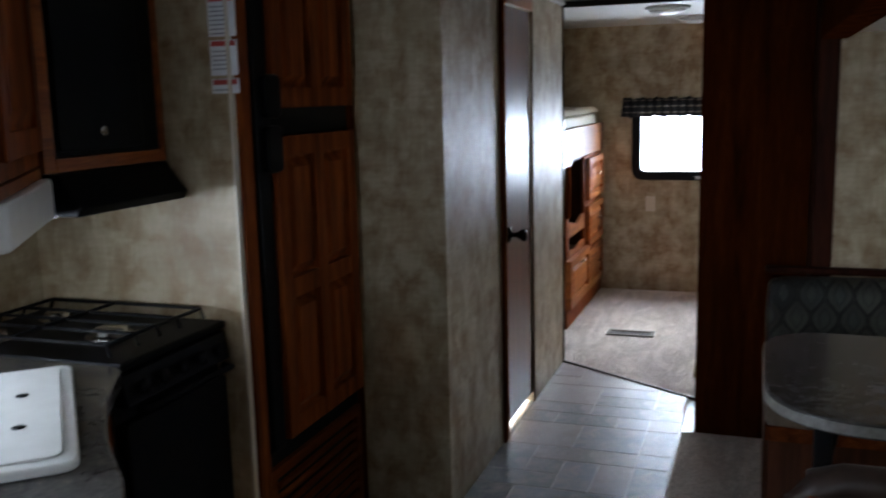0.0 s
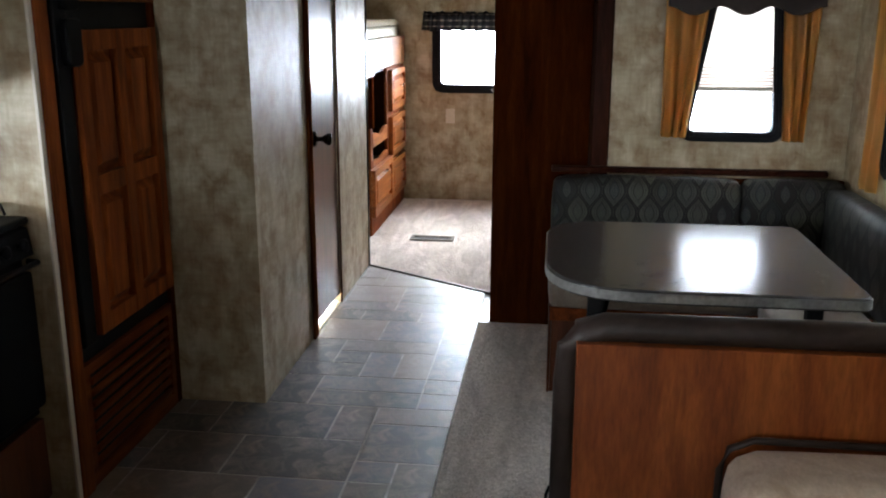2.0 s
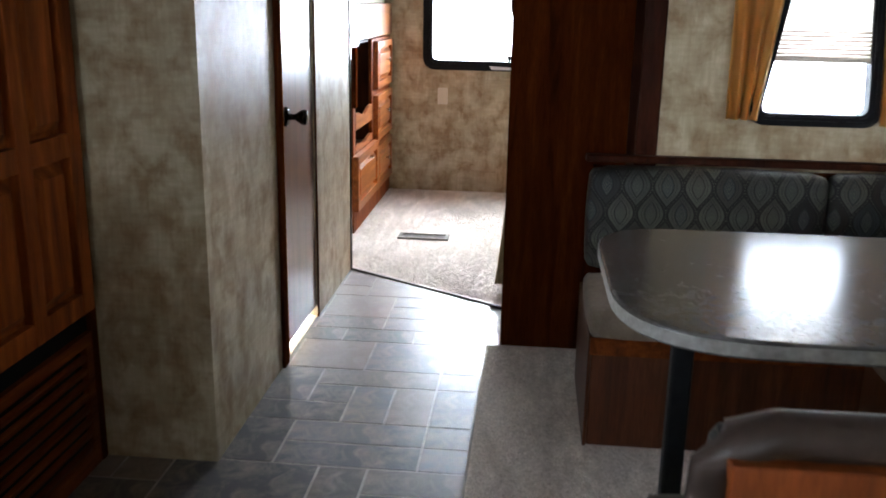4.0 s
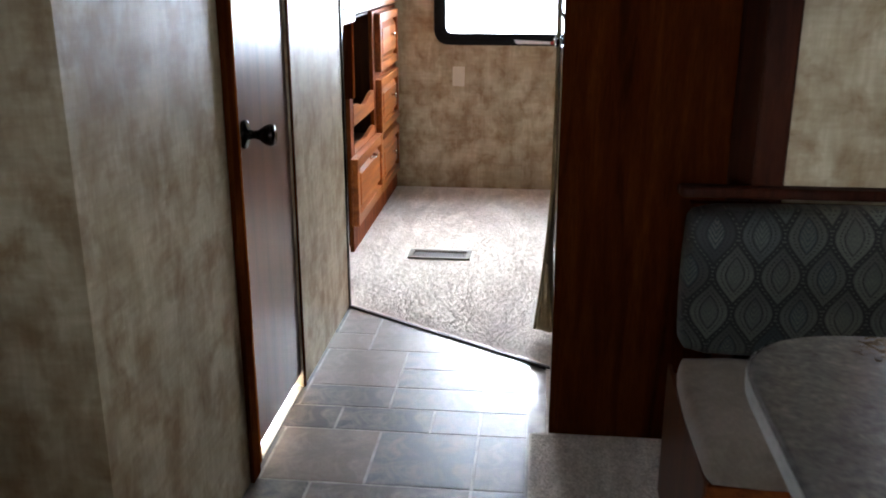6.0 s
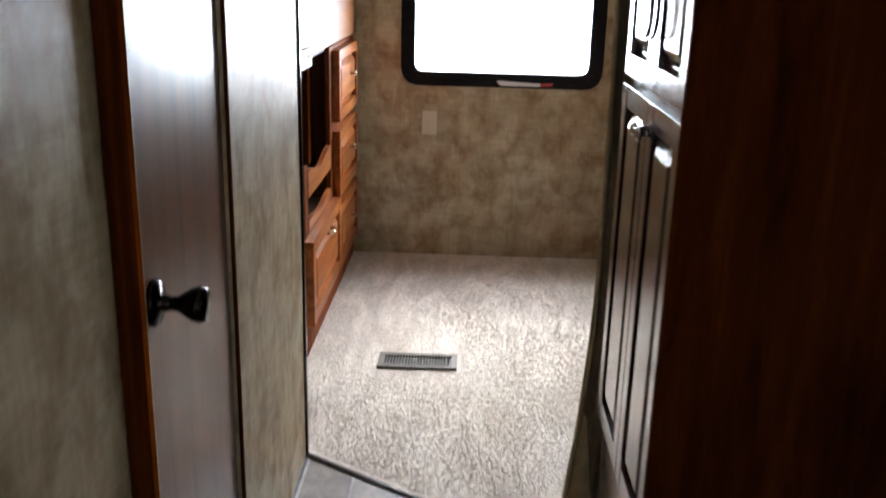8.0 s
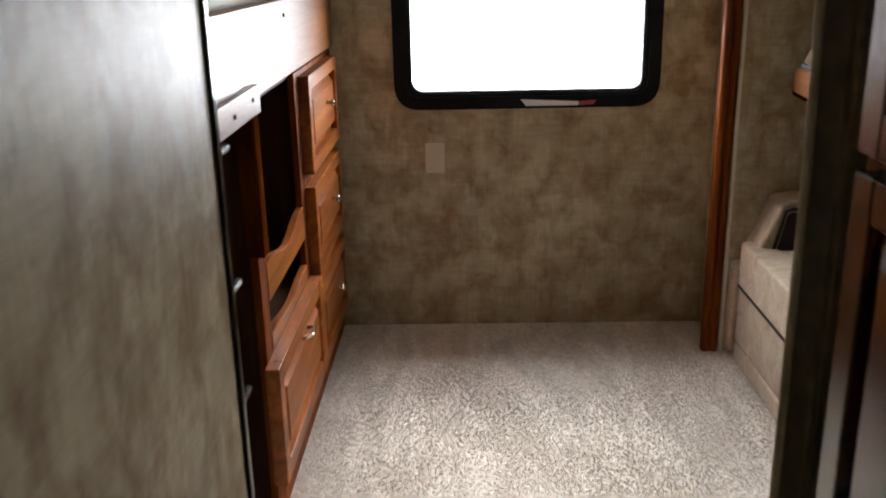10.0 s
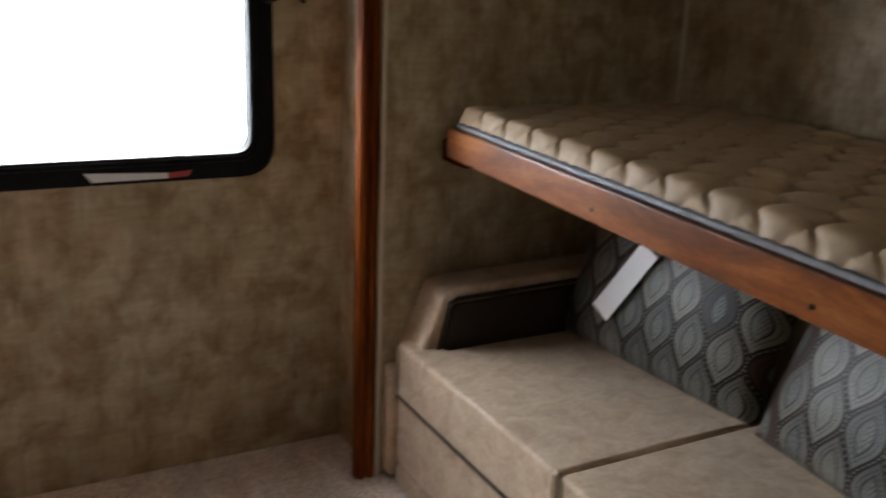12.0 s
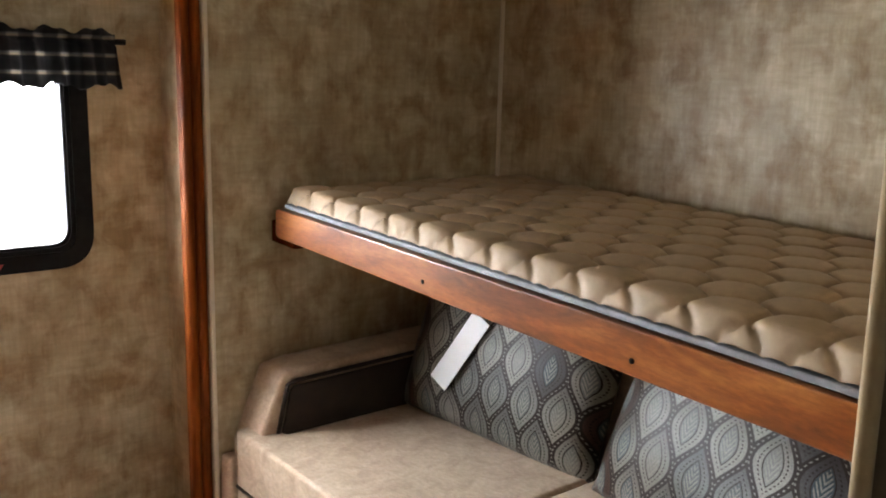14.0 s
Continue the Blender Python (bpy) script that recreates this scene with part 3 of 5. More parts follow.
def strip_post(name, x0, x1, y0, y1, z0, z1, out, mat, label):
    """A moulded upright: a board with two rounded ribs and a hollow between them."""
    n = 22
    bm = bmesh.new()
    prof = []
    for k in range(n + 1):
        t = k / n
        rib = 0.013 * (abs(math.sin(t * math.pi * 2)) ** 0.6) if 0.04 < t < 0.96 else 0
        prof.append((x0 + (x1 - x0) * t, (y0 if out < 0 else y1) + out * rib))
    back = y1 if out < 0 else y0
    poly = prof + [(x1, back), (x0, back)]
    prism(poly, "z", z0, z1, 0, bm)
    return structure(name, bm, mat, label, "trim")


strip_post("trim_1", 1.788, 1.846, 7.605, 7.625, 0, ZC, -1, "wood_up", "fluted honey-stained wooden trim of the slide-out")
structure("trim_2", box(1.875, 1.945, SY0 - 0.05, SY0 + 0.03, 0, ZC, 0.006), "almond", "beige vinyl-wrapped trim of the slide-out", "trim")
structure("trim_3", box(1.8475, 1.860, SY1 - 0.012, SY1, 0, ZC, 0.003), "almond", "thin beige seam strip", "trim")
structure("trim_4", box(XR - 0.012, XR, SY1 - 0.012, SY1 - 0.001, 1.0, ZC, 0.003), "almond", "thin beige corner strip", "trim")
structure("trim_5", box(BX - 0.05, BX + 0.006, 5.812, 5.835, 0, ZC, 0.004), "bronze", "dark edge strip at the end of the hallway wall", "trim")
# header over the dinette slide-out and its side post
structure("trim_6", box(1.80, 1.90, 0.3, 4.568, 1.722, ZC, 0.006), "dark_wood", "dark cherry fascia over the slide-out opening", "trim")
# post colour darkened to offset window light on its side face
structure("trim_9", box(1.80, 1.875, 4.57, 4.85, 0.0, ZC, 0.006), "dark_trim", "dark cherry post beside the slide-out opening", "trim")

# unseen white floor, added to bounce the lamp's light out under the door
structure("floor_bath", box(XL + 0.002, BX - 0.046, 3.816, 5.808, 0.0005, 0.005), "white", "added white vinyl floor of the unseen bathroom, bounces light", "floor")

# white strip added so that light in the door gap turns white
structure("bounce_strip", box(BX - 0.045, BX - 0.002, DY0 + 0.001, DY1 - 0.001, 0.0005, 0.006, 0.002), "white", "added white strip that bounces light under the bathroom door", "trim")

# tiled vinyl floor
floor = structure("floor", box(XL, 1.29, YB, 5.85, -0.012, -0.0019), "grout", "slate-patterned vinyl tile floor", "floor")
carpet_far = structure("carpet_bunk_room", prism([(BX - 0.3, 5.835), (BX, 5.82), (1.36, 5.315), (1.9, 5.315), (3.0, 5.315), (3.0, YE), (XL, YE), (XL, 5.835)], "z", -0.011, 0.0, 0), "carpet",
                       "oatmeal cut-pile carpet with bright vacuum marks", "carpet")
carpet_din = structure("carpet_dinette", prism([(1.295, YB), (3.0, YB), (3.0, 5.31), (1.345, 5.31), (1.345, 4.86), (1.295, 4.845)], "z", -0.011, 0.0, 0), "carpet",
                       "oatmeal cut-pile carpet of the slide-out", "carpet")
structure("trim_7", prism([(BX, 5.826), (BX, 5.808), (1.36, 5.298), (1.36, 5.316)], "z", -0.008, 0.006, 0.002), "brown_piping", "dark brown carpet edge strip", "trim")


# ---- doors and windows ----
# honey jamb with the orange of bathroom light put into its colour
M["jamb_wood"] = wood("lit_orange_door_jamb", (0.10, 0.018, 0.002), (0.20, 0.042, 0.004), (0.29, 0.075, 0.009), UP, 0.9, 0.0)


def bath_door():
    d = thing("door_1", (BX, DY0, 0), "walnut-brown laminate sliding door with a bronze knob", "door", kind="structure")
    part("leaf", box(BX - 0.035, BX - 0.006, DY0 + 0.002, DY1 - 0.002, 0.05, DZ - 0.004, 0.002), "door_wood", d)
    part("jamb", box(BX - 0.045, BX + 0.001, DY0 - 0.055, DY0 - 0.001, 0.0, DZ + 0.07, 0.004), "jamb_wood", d, "honey-stained door jamb, coloured as lit orange")
    part("casing_edge", box(BX + 0.001, BX + 0.014, DY0 - 0.115, DY0 - 0.056, 0.0, DZ + 0.07, 0.003), "dark_wood", d, "dark casing edge")
    part("jamb", box(BX - 0.045, BX + 0.006, DY1 + 0.001, DY1 + 0.016, 0.0, DZ + 0.07, 0.003), "dark_wood", d, "thin dark door jamb")
    part("head", box(BX - 0.045, BX + 0.010, DY0 - 0.001, DY1 + 0.001, DZ, DZ + 0.07, 0.003), "wood_y", d, "honey-stained door head")
    m = Matrix.Translation((BX - 0.006, DY0 + 0.044, 0.924)) @ Vector((1, 0, 0)).to_track_quat("Z", "Y").to_matrix().to_4x4()
    k = part("knob", smooth_lathe([(0.037, 0), (0.037, 0.005), (0.033, 0.010), (0.014, 0.013), (0.011, 0.03), (0.013, 0.04), (0.026, 0.06), (0.029, 0.072), (0.026, 0.082), (0.001, 0.084)], m), "bronze", d, "oil-rubbed bronze tulip knob")
    part("latch_plate", box(BX - 0.036, BX - 0.0065, DY0 + 0.006, DY0 + 0.012, 0.91, 0.99, 0.001), "bronze", k)
    return d


def smooth_lathe(profile, m):
    return lathe(profile, 28, m)


bath_door()


def framed_window(name, axis, wall, out, hole, label, r, border=0.055, flange=0.016):
    """A trailer window: a black rounded frame over the opening, a pane, and a lip behind it."""
    w = thing(name, swap(axis, hole[0][0], hole[0][1], wall), label, "window", kind="structure")
    c = Vector((sum(a for a, _ in hole) / 4, sum(b for _, b in hole) / 4))

    def grown(g):
        out_poly = []
        n = 4
        for i in range(n):
            p, a, b = Vector(hole[i]), Vector(hole[i - 1]), Vector(hole[(i + 1) % n])
            u, v = (p - a).normalized(), (p - b).normalized()
            s = math.sin(u.angle(-v)) or 1
            q = p + (u + v) * (g / s)
            out_poly.append((q.x, q.y))
        return out_poly

    inner = rounded(grown(-0.004), max(0.01, r - border), 8)
    outer = rounded(grown(border), r, 8)
    mid = rounded(grown(border * 0.8), r - 0.01, 8)
    bm = ring(outer, inner, axis, wall, wall + out * flange * 0.7)
    ring(mid, rounded(grown(0.008), max(0.02, r - border + 0.01), 8), axis, wall + out * flange * 0.65, wall + out * flange, bm)
    part("window_frame", bm, "black_matte", w, "black rounded plastic frame")
    lip = rounded(grown(-0.012), max(0.01, r - border), 8)
    part("lip", ring(inner, lip, axis, wall + out * 0.004, wall - out * 0.05), "black_matte", w)
    pane = part("pane", prism(inner, axis, wall - out * 0.04, wall - out * 0.044), "glass", w, "clear pane against a white sky")
    pane.visible_shadow = False
    return w


framed_window("window_1", "y", YE, -1, REAR, "wide rear window in a black rounded frame", 0.10)
framed_window("window_2", "y", 4.58, -1, DIN, "slanted dinette window in a black frame", 0.06, 0.028)
framed_window("window_3", "x", XR, -1, SIDE, "wide side window in a black frame beside the dinette", 0.07, 0.035)
framed_window("window_5", "x", XL, 1, SINK, "low window in a black frame over the sink", 0.05, 0.03)
# unseen window, added around the front light
framed_window("window_4", "y", YB, 1, rect(0.15, 1.55, 0.78, 1.62), "unseen front window, added to light the galley from behind", 0.08)


# ---- bunk room ----
def pull_drawer(parent, y0, y1, z0, z1, x, knob_y=None):
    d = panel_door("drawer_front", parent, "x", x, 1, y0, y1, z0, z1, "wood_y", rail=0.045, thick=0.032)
    knob_at(d, (x + 0.032, knob_y or (y0 + y1) / 2, (z0 + z1) / 2 + 0.02), (1, 0, 0))
    return d


def bunk_unit():
    X = 0.425
    u = thing("bunk_cabinet", (X, 6.9, 0), "honey-stained bunk cabinet with drawers and open niches", "cabinet")
    y = [5.86, 6.10, 6.53, 6.58, 7.15, 7.20, 7.83]
    for y0, y1, z0, z1 in ((6.53, 6.60, 0.0, 1.10), (7.14, 7.20, 0.0, 1.10), (6.601, 7.139, 0.0, 0.465), (7.201, YE - 0.002, 0.0, 1.10), (5.86, 5.98, 0.0, 1.10)):
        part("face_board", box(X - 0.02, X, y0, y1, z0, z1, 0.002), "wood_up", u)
    # scooped rails of the two niches
    for z0, z1, dip in ((0.60, 0.70, 0.035), (0.47, 0.515, 0.02)):
        pts = [(6.60, z0), (7.14, z0)]
        pts += [(7.14 - 0.54 * k / 16, z1 - dip * (0.5 - 0.5 * math.cos(2 * math.pi * min(1, max(0, (k / 16 - 0.08) / 0.84))))) for k in range(17)]
        part("niche_rail", prism(pts, "x", X - 0.018, X + 0.002, 0.001), "wood_y", u)
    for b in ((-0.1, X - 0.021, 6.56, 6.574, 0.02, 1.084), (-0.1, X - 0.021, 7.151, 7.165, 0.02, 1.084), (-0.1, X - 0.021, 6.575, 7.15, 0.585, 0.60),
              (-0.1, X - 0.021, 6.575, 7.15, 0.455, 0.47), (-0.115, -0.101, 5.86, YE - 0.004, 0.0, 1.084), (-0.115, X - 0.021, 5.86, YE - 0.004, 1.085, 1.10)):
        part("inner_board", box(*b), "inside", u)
    part("divider", box(X - 0.03, X + 0.018, 6.525, 6.575, 0.74, 1.10, 0.004), "dark_wood", u)
    # bunk rail above, with its cleat for the ladder
    part("bunk_rail", box(X - 0.02, X + 0.014, 5.86, YE - 0.004, 1.112, 1.318, 0.004), "rail_gloss", u, "glossy maple bunk rail")
    part("cleat", box(X + 0.012, X + 0.032, 6.0, 6.55, 1.085, 1.15, 0.004), "rail_gloss", u, "glossy ladder cleat with screws")
    for yy, zz in ((6.08, 1.10), (6.30, 1.115), (6.47, 1.125)):
        part("screw", lathe([(0.006, 0), (0.005, 0.003), (0.001, 0.004)], 10, Matrix.Translation((X + 0.032, yy, zz)) @ Vector((1, 0, 0)).to_track_quat("Z", "Y").to_matrix().to_4x4()), "bronze", u)
    part("screw", lathe([(0.006, 0), (0.005, 0.003), (0.001, 0.004)], 10, Matrix.Translation((X + 0.014, 6.98, 1.275)) @ Vector((1, 0, 0)).to_track_quat("Z", "Y").to_matrix().to_4x4()), "bronze", u)
    part("bunk_board", box(-0.5, X - 0.02, 5.86, YE - 0.004, 1.20, 1.225), "wood_y", u)
    for z0, z1 in ((0.785, 1.085), (0.455, 0.745), (0.13, 0.415)):
        pull_drawer(u, 7.20, 7.80, z0, z1, X + 0.001, 7.54)
    door = panel_door("drop_door", u, "x", X + 0.001, 1, 6.49, 7.185, 0.14, 0.465, "wood_y", rail=0.05, thick=0.036)
    part("pull", tube([(X + 0.035, 6.815, 0.405), (X + 0.055, 6.82, 0.41), (X + 0.06, 6.857, 0.405), (X + 0.055, 6.895, 0.41), (X + 0.035, 6.90, 0.405)], 0.005), "chrome", door, "nickel bow pull")
    # ladder steps inside the open bay
    for z in (0.45, 0.72, 1.03):
        part("step_bar", tube([(X - 0.03, 5.981, z), (X - 0.02, 6.16, z + 0.004), (X - 0.025, 6.42, z)], 0.011), "chrome", u, "bright steel step bar")
    return u


M["rail_gloss"] = wood("glossy_maple_rail", (0.13, 0.038, 0.009), (0.26, 0.085, 0.02), (0.38, 0.14, 0.036), ALONG, 0.40, 0.22)
bunk_unit()


def quilted(x0, x1, y0, y1, zt, amp, cell, n, m, edge=0.05):
    """The quilted top of a mattress: rows of puffed hexagons, falling off at its edges."""
    def f(u, v):
        x, y = x0 + (x1 - x0) * u, y0 + (y1 - y0) * v
        near = []
        row = (x - x0) / (cell * 0.82) + 0.45
        for r in (math.floor(row), math.floor(row) + 1):
            off = 0.5 if r % 2 else 0.0
            col = round((y - y0) / cell - off)
            dx, dy = (row - r) * 0.82, (y - y0) / cell - off - col
            for c in (-1, 0, 1):
                near.append(math.hypot(dx, (dy + c) * 0.95))
        near.sort()
        rim = (near[1] - near[0]) * cell * 0.5
        puff = amp * (0.72 * (1 - math.exp(-rim / 0.0042)) + 0.28 * max(0.0, 1 - (near[0] / 0.6) ** 2))
        e = min(x - x0, x1 - x, y - y0, y1 - y)
        fall = 0.0 if e > edge else (edge - math.sqrt(max(0, edge ** 2 - (edge - e) ** 2)))
        if x - x0 < edge:
            x -= 0.3 * puff
        return (x, y, zt - fall + puff * (0.5 if e < 0.01 else 1.0))
    return sheet(n, m, f)


def mattress(name, x0, x1, y0, y1, z0, z1, mat, label):
    t = thing(name, ((x0 + x1) / 2, (y0 + y1) / 2, z0), label, "mattress")
    part("core", padded(x0 + 0.004, x1 - 0.004, y0 + 0.004, y1 - 0.004, z0, z1 - 0.026, 0.0, 0.02, 6), mat, t)
    part("quilted_top", quilted(x0, x1, y0, y1, z1, 0.022, 0.118, 190, 380, 0.03), mat, t, "hexagon-quilted cover")
    part("binding", box(x0 - 0.010, x1 + 0.003, y0 - 0.003, y1 + 0.003, z0 + 0.002, z0 + 0.014, 0.004), "grey_piping", t, "grey binding tape")
    return t


BX0, BZ = 2.02, 1.05


def upper_bunk():
    b = thing("bunk_bed", (2.4, 6.7, 0.94), "wooden bunk shelf fixed over the sofa", "bunk bed")
    bm = prism(rounded([(7.505, 0.972), (7.505, BZ), (SY0 + 0.045, BZ), (SY0 + 0.045, 0.972)], 0.02, 5), "x", BX0 - 0.022, BX0, 0.003)
    part("rail", bm, "bunk_rail_wood", b, "orange-brown maple rail with screw holes")
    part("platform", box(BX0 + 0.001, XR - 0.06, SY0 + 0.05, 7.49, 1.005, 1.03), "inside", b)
    part("end_block", box(BX0 + 0.004, BX0 + 0.22, 7.45, SY1 - 0.02, 0.945, 1.004, 0.004), "dark_wood", b)
    for y, z in ((6.835, 1.0), (6.265, 0.998)):
        part("screw_hole", lathe([(0.0048, 0), (0.0048, 0.0015), (0.001, 0.002)], 12, Matrix.Translation((BX0 - 0.0225, y, z)) @ Vector((-1, 0, 0)).to_track_quat("Z", "Y").to_matrix().to_4x4()), "black_matte", b)
    return b


M["bunk_rail_wood"] = wood("amber_maple_rail", (0.10, 0.024, 0.005), (0.26, 0.076, 0.016), (0.43, 0.16, 0.042), (7, 1.6, 7), 0.3, 0.35, 1.0)
# the folding bunk hangs a little low at its head and stands a little off the wall's line
SAG = Matrix.Translation((BX0, 7.525, 1.0)) @ pose(0, 0, 0, 1.45, 0, -1.6) @ Matrix.Translation((-BX0, -7.525, -1.0))
bunk = upper_bunk()
bunk.matrix_basis = SAG @ bunk.matrix_basis
pad = mattress("mattress", BX0 - 0.002, XR - 0.05, SY0 + 0.06, 7.47, 1.051, 1.092, "mattress", "thin tan hexagon-quilted bunk mattress")
pad.matrix_basis = SAG @ pad.matrix_basis
mattress("mattress", -0.49, 0.40, 5.87, YE - 0.02, 1.226, 1.42, "mattress_pale", "ivory quilted mattress on the cabinet bunk")


def cushion_slab(outline, z0, z1):
    """A firm seat cushion: an outline with a soft edge and a slightly crowned top."""
    bm = prism(outline, "z", z0, z1, 0.011, None, 3)
    for f in bm.faces:
        f.smooth = len(f.verts) == 4 and f.calc_area() < 0.02
    return bm


def sofa():
    s = thing("sofa", (2.3, 6.7, 0), "tan suede sofa with brown-panelled arms under a bunk", "sofa")
    X0 = 1.880
    part("base", box(X0 + 0.004, 2.75, 5.965, 7.535, 0.075, 0.283, 0.012, 3), "suede", s)
    part("skirt", box(X0 + 0.002, 2.7, 5.97, 7.53, 0.004, 0.073, 0.008), "suede", s, "plain skirt band above the carpet")
    part("seam", tube([(X0 + 0.004, 5.97, 0.284), (X0 + 0.002, 6.7, 0.285), (X0 + 0.004, 7.53, 0.284)], 0.0055), "brown_piping", s, "dark piping under the cushions")
    far = rounded([(X0, 6.757), (2.50, 6.757), (2.50, 7.43), (1.985, 7.43), (1.985, 7.537), (X0, 7.537)], [0.02, 0.02, 0.02, 0.006, 0.008, 0.018], 4)
    near = rounded([(X0, 5.985), (2.50, 5.985), (2.50, 6.748), (X0, 6.748)], 0.02, 4)
    for outline in (far, near):
        part("seat_cushion", cushion_slab(outline, 0.286, 0.447), "suede", s)
    # arm at the foot end, sloping down to the front
    prof = rounded([(1.905, 0.05), (2.80, 0.05), (2.80, 0.63), (2.05, 0.615), (1.985, 0.605), (1.900, 0.40)], [0.02, 0.02, 0.03, 0.03, 0.03, 0.03], 5)
    arm = part("arm", prism(prof, "y", 7.45, 7.59, 0.014, None, 3), "suede", s)
    part("arm_front", padded(1.866, 1.9145, 7.543, 7.600, 0.02, 0.36, 0.003, 0.014, 6), "suede", s)
    part("arm_panel", prism(rounded([(1.965, 0.40), (2.76, 0.40), (2.76, 0.59), (2.005, 0.572)], 0.02, 4), "y", 7.436, 7.449, 0.004), "brown_piping", arm, "dark brown inset arm panel")
    part("piping", tube([(1.955, 7.443, 0.40), (1.995, 7.443, 0.578), (2.02, 7.443, 0.585), (2.76, 7.443, 0.602)], 0.006), "brown_piping", arm)
    part("arm", prism(prof, "y", 5.902, 5.96, 0.014, None, 3), "suede", s)
    part("backrest", padded(2.60, 2.82, 5.95, 7.40, 0.28, 0.72, 0.02, 0.05, 10), "suede", s)
    return s


sofa()


def pillow(cx, cy, cz, w, h, d, m, label, tag=False):
    """A stuffed square pillow: two swelling faces that meet in a seam, corners drawn out."""
    p = thing("pillow", (cx, cy, cz), label, "pillow", "pillows on the sofa")
    bm = bmesh.new()
    uvl = bm.loops.layers.uv.new("UVMap")
    n = 22
    for side in (1, -1):
        g = []
        for i in range(n + 1):
            row = []
            for j in range(n + 1):
                a, b = 2 * i / n - 1, 2 * j / n - 1
                pinch = 1 - 0.07 * (1 - (a * a * b * b)) * (a * a + b * b) / 2
                th = ((1 - a ** 4) * (1 - b ** 4)) ** 0.5
                wr = 0.006 * noise.noise(Vector((a * 3 + cx * 5, b * 3 + cy, side)))
                row.append(bm.verts.new((side * (d / 2 * th + wr * th), a * w / 2 * pinch, b * h / 2 * pinch)))
            g.append(row)
        for i in range(n):
            for j in range(n):
                q = [(i, j), (i + 1, j), (i + 1, j + 1), (i, j + 1)]
                f = bm.faces.new([g[a][b].co and g[a][b] for a, b in (q if side > 0 else q[::-1])])
                f.smooth = True
                for lp in f.loops:
                    lp[uvl].uv = (lp.vert.co.y, lp.vert.co.z)
    bmesh.ops.remove_doubles(bm, verts=bm.verts, dist=0.0005)
    full = Matrix.Translation((cx, cy, cz)) @ m
    bmesh.ops.transform(bm, matrix=full, verts=bm.verts)
    part("cover", bm, "leaf", p)
    if tag:
        t = box(-0.0012, 0.0012, -0.034, 0.034, -0.125, 0.10)
        bmesh.ops.transform(t, matrix=full @ tag, verts=t.verts)
        part("tag", t, "lit_card", p, "long white card tag")
    return p


# white card lightened and blued: window light on the tag is in its colour
M["lit_card"] = plain("glossy_lit_card", (0.90, 0.93, 0.97), 0.35, 0, 0.02, 40, 0)
pillow(2.50, 7.11, 0.655, 0.74, 0.50, 0.18, pose(0, 0, 0, 0, 20, 3), "grey-blue leaf-patterned pillow with a white card tag", tag=pose(-0.108, 0.085, -0.014, 24, -2, 6))
pillow(2.47, 6.34, 0.65, 0.74, 0.50, 0.19, pose(0, 0, 0, 2, 24, -5), "grey-blue leaf-patterned pillow on the sofa")


def rear_valance():
    v = thing("valance", (1.15, 7.80, 1.35), "black and grey striped gathered valance over the rear window", "valance")
    def f(u, w):
        x = 0.60 + 1.105 * u
        z = 1.497 - 0.142 * w + 0.006 * math.sin(u * 61) + 0.004 * math.sin(u * 143 + 1)
        flare = 0.35 + 0.65 * w
        fold = math.sin(u * 95 + math.sin(u * 23) * 2) + 0.4 * math.sin(u * 211 + w * 2)
        y = 7.822 - 0.02 * flare - 0.017 * flare * fold + (0.016 if 0.12 < w < 0.22 else 0.0)
        return (x + (u - 0.5) * 0.03 * w, y, z)
    part("cloth", sheet(320, 18, f, 0.002), "plaid", v)
    part("rod", tube([(0.59, 7.845, 1.47), (1.74, 7.845, 1.47)], 0.008), "black_matte", v)
    return v


rear_valance()


def outlet(x, z):
    o = thing("wall_outlet", (x, YE, z), "almond plastic wall outlet plate", "outlet")
    part("plate", prism(rounded(rect(x - 0.036, x + 0.036, z - 0.058, z + 0.058), 0.006, 3), "y", YE - 0.006, YE, 0.0015), "almond", o)
    for dz in (-0.022, 0.022):
        part("socket", prism(rounded(rect(x - 0.016, x + 0.016, z + dz - 0.014, z + dz + 0.014), 0.008, 4), "y", YE - 0.008, YE - 0.0055), "almond", o)
    return o


outlet(0.806, 0.685)


def window_sticker():
    s = thing("window_sticker", (1.27, YE - 0.016, 0.90), "white and red label strip on the window frame", "sticker")
    y = YE - 0.0165
    part("white_strip", prism([(1.13, 0.904), (1.345, 0.894), (1.345, 0.879), (1.15, 0.879)], "y", y - 0.0008, y), "paper_white", s)
    part("red_strip", prism([(1.346, 0.894), (1.41, 0.898), (1.40, 0.882), (1.346, 0.879)], "y", y - 0.0008, y), "red_ink", s)
    return s


window_sticker()


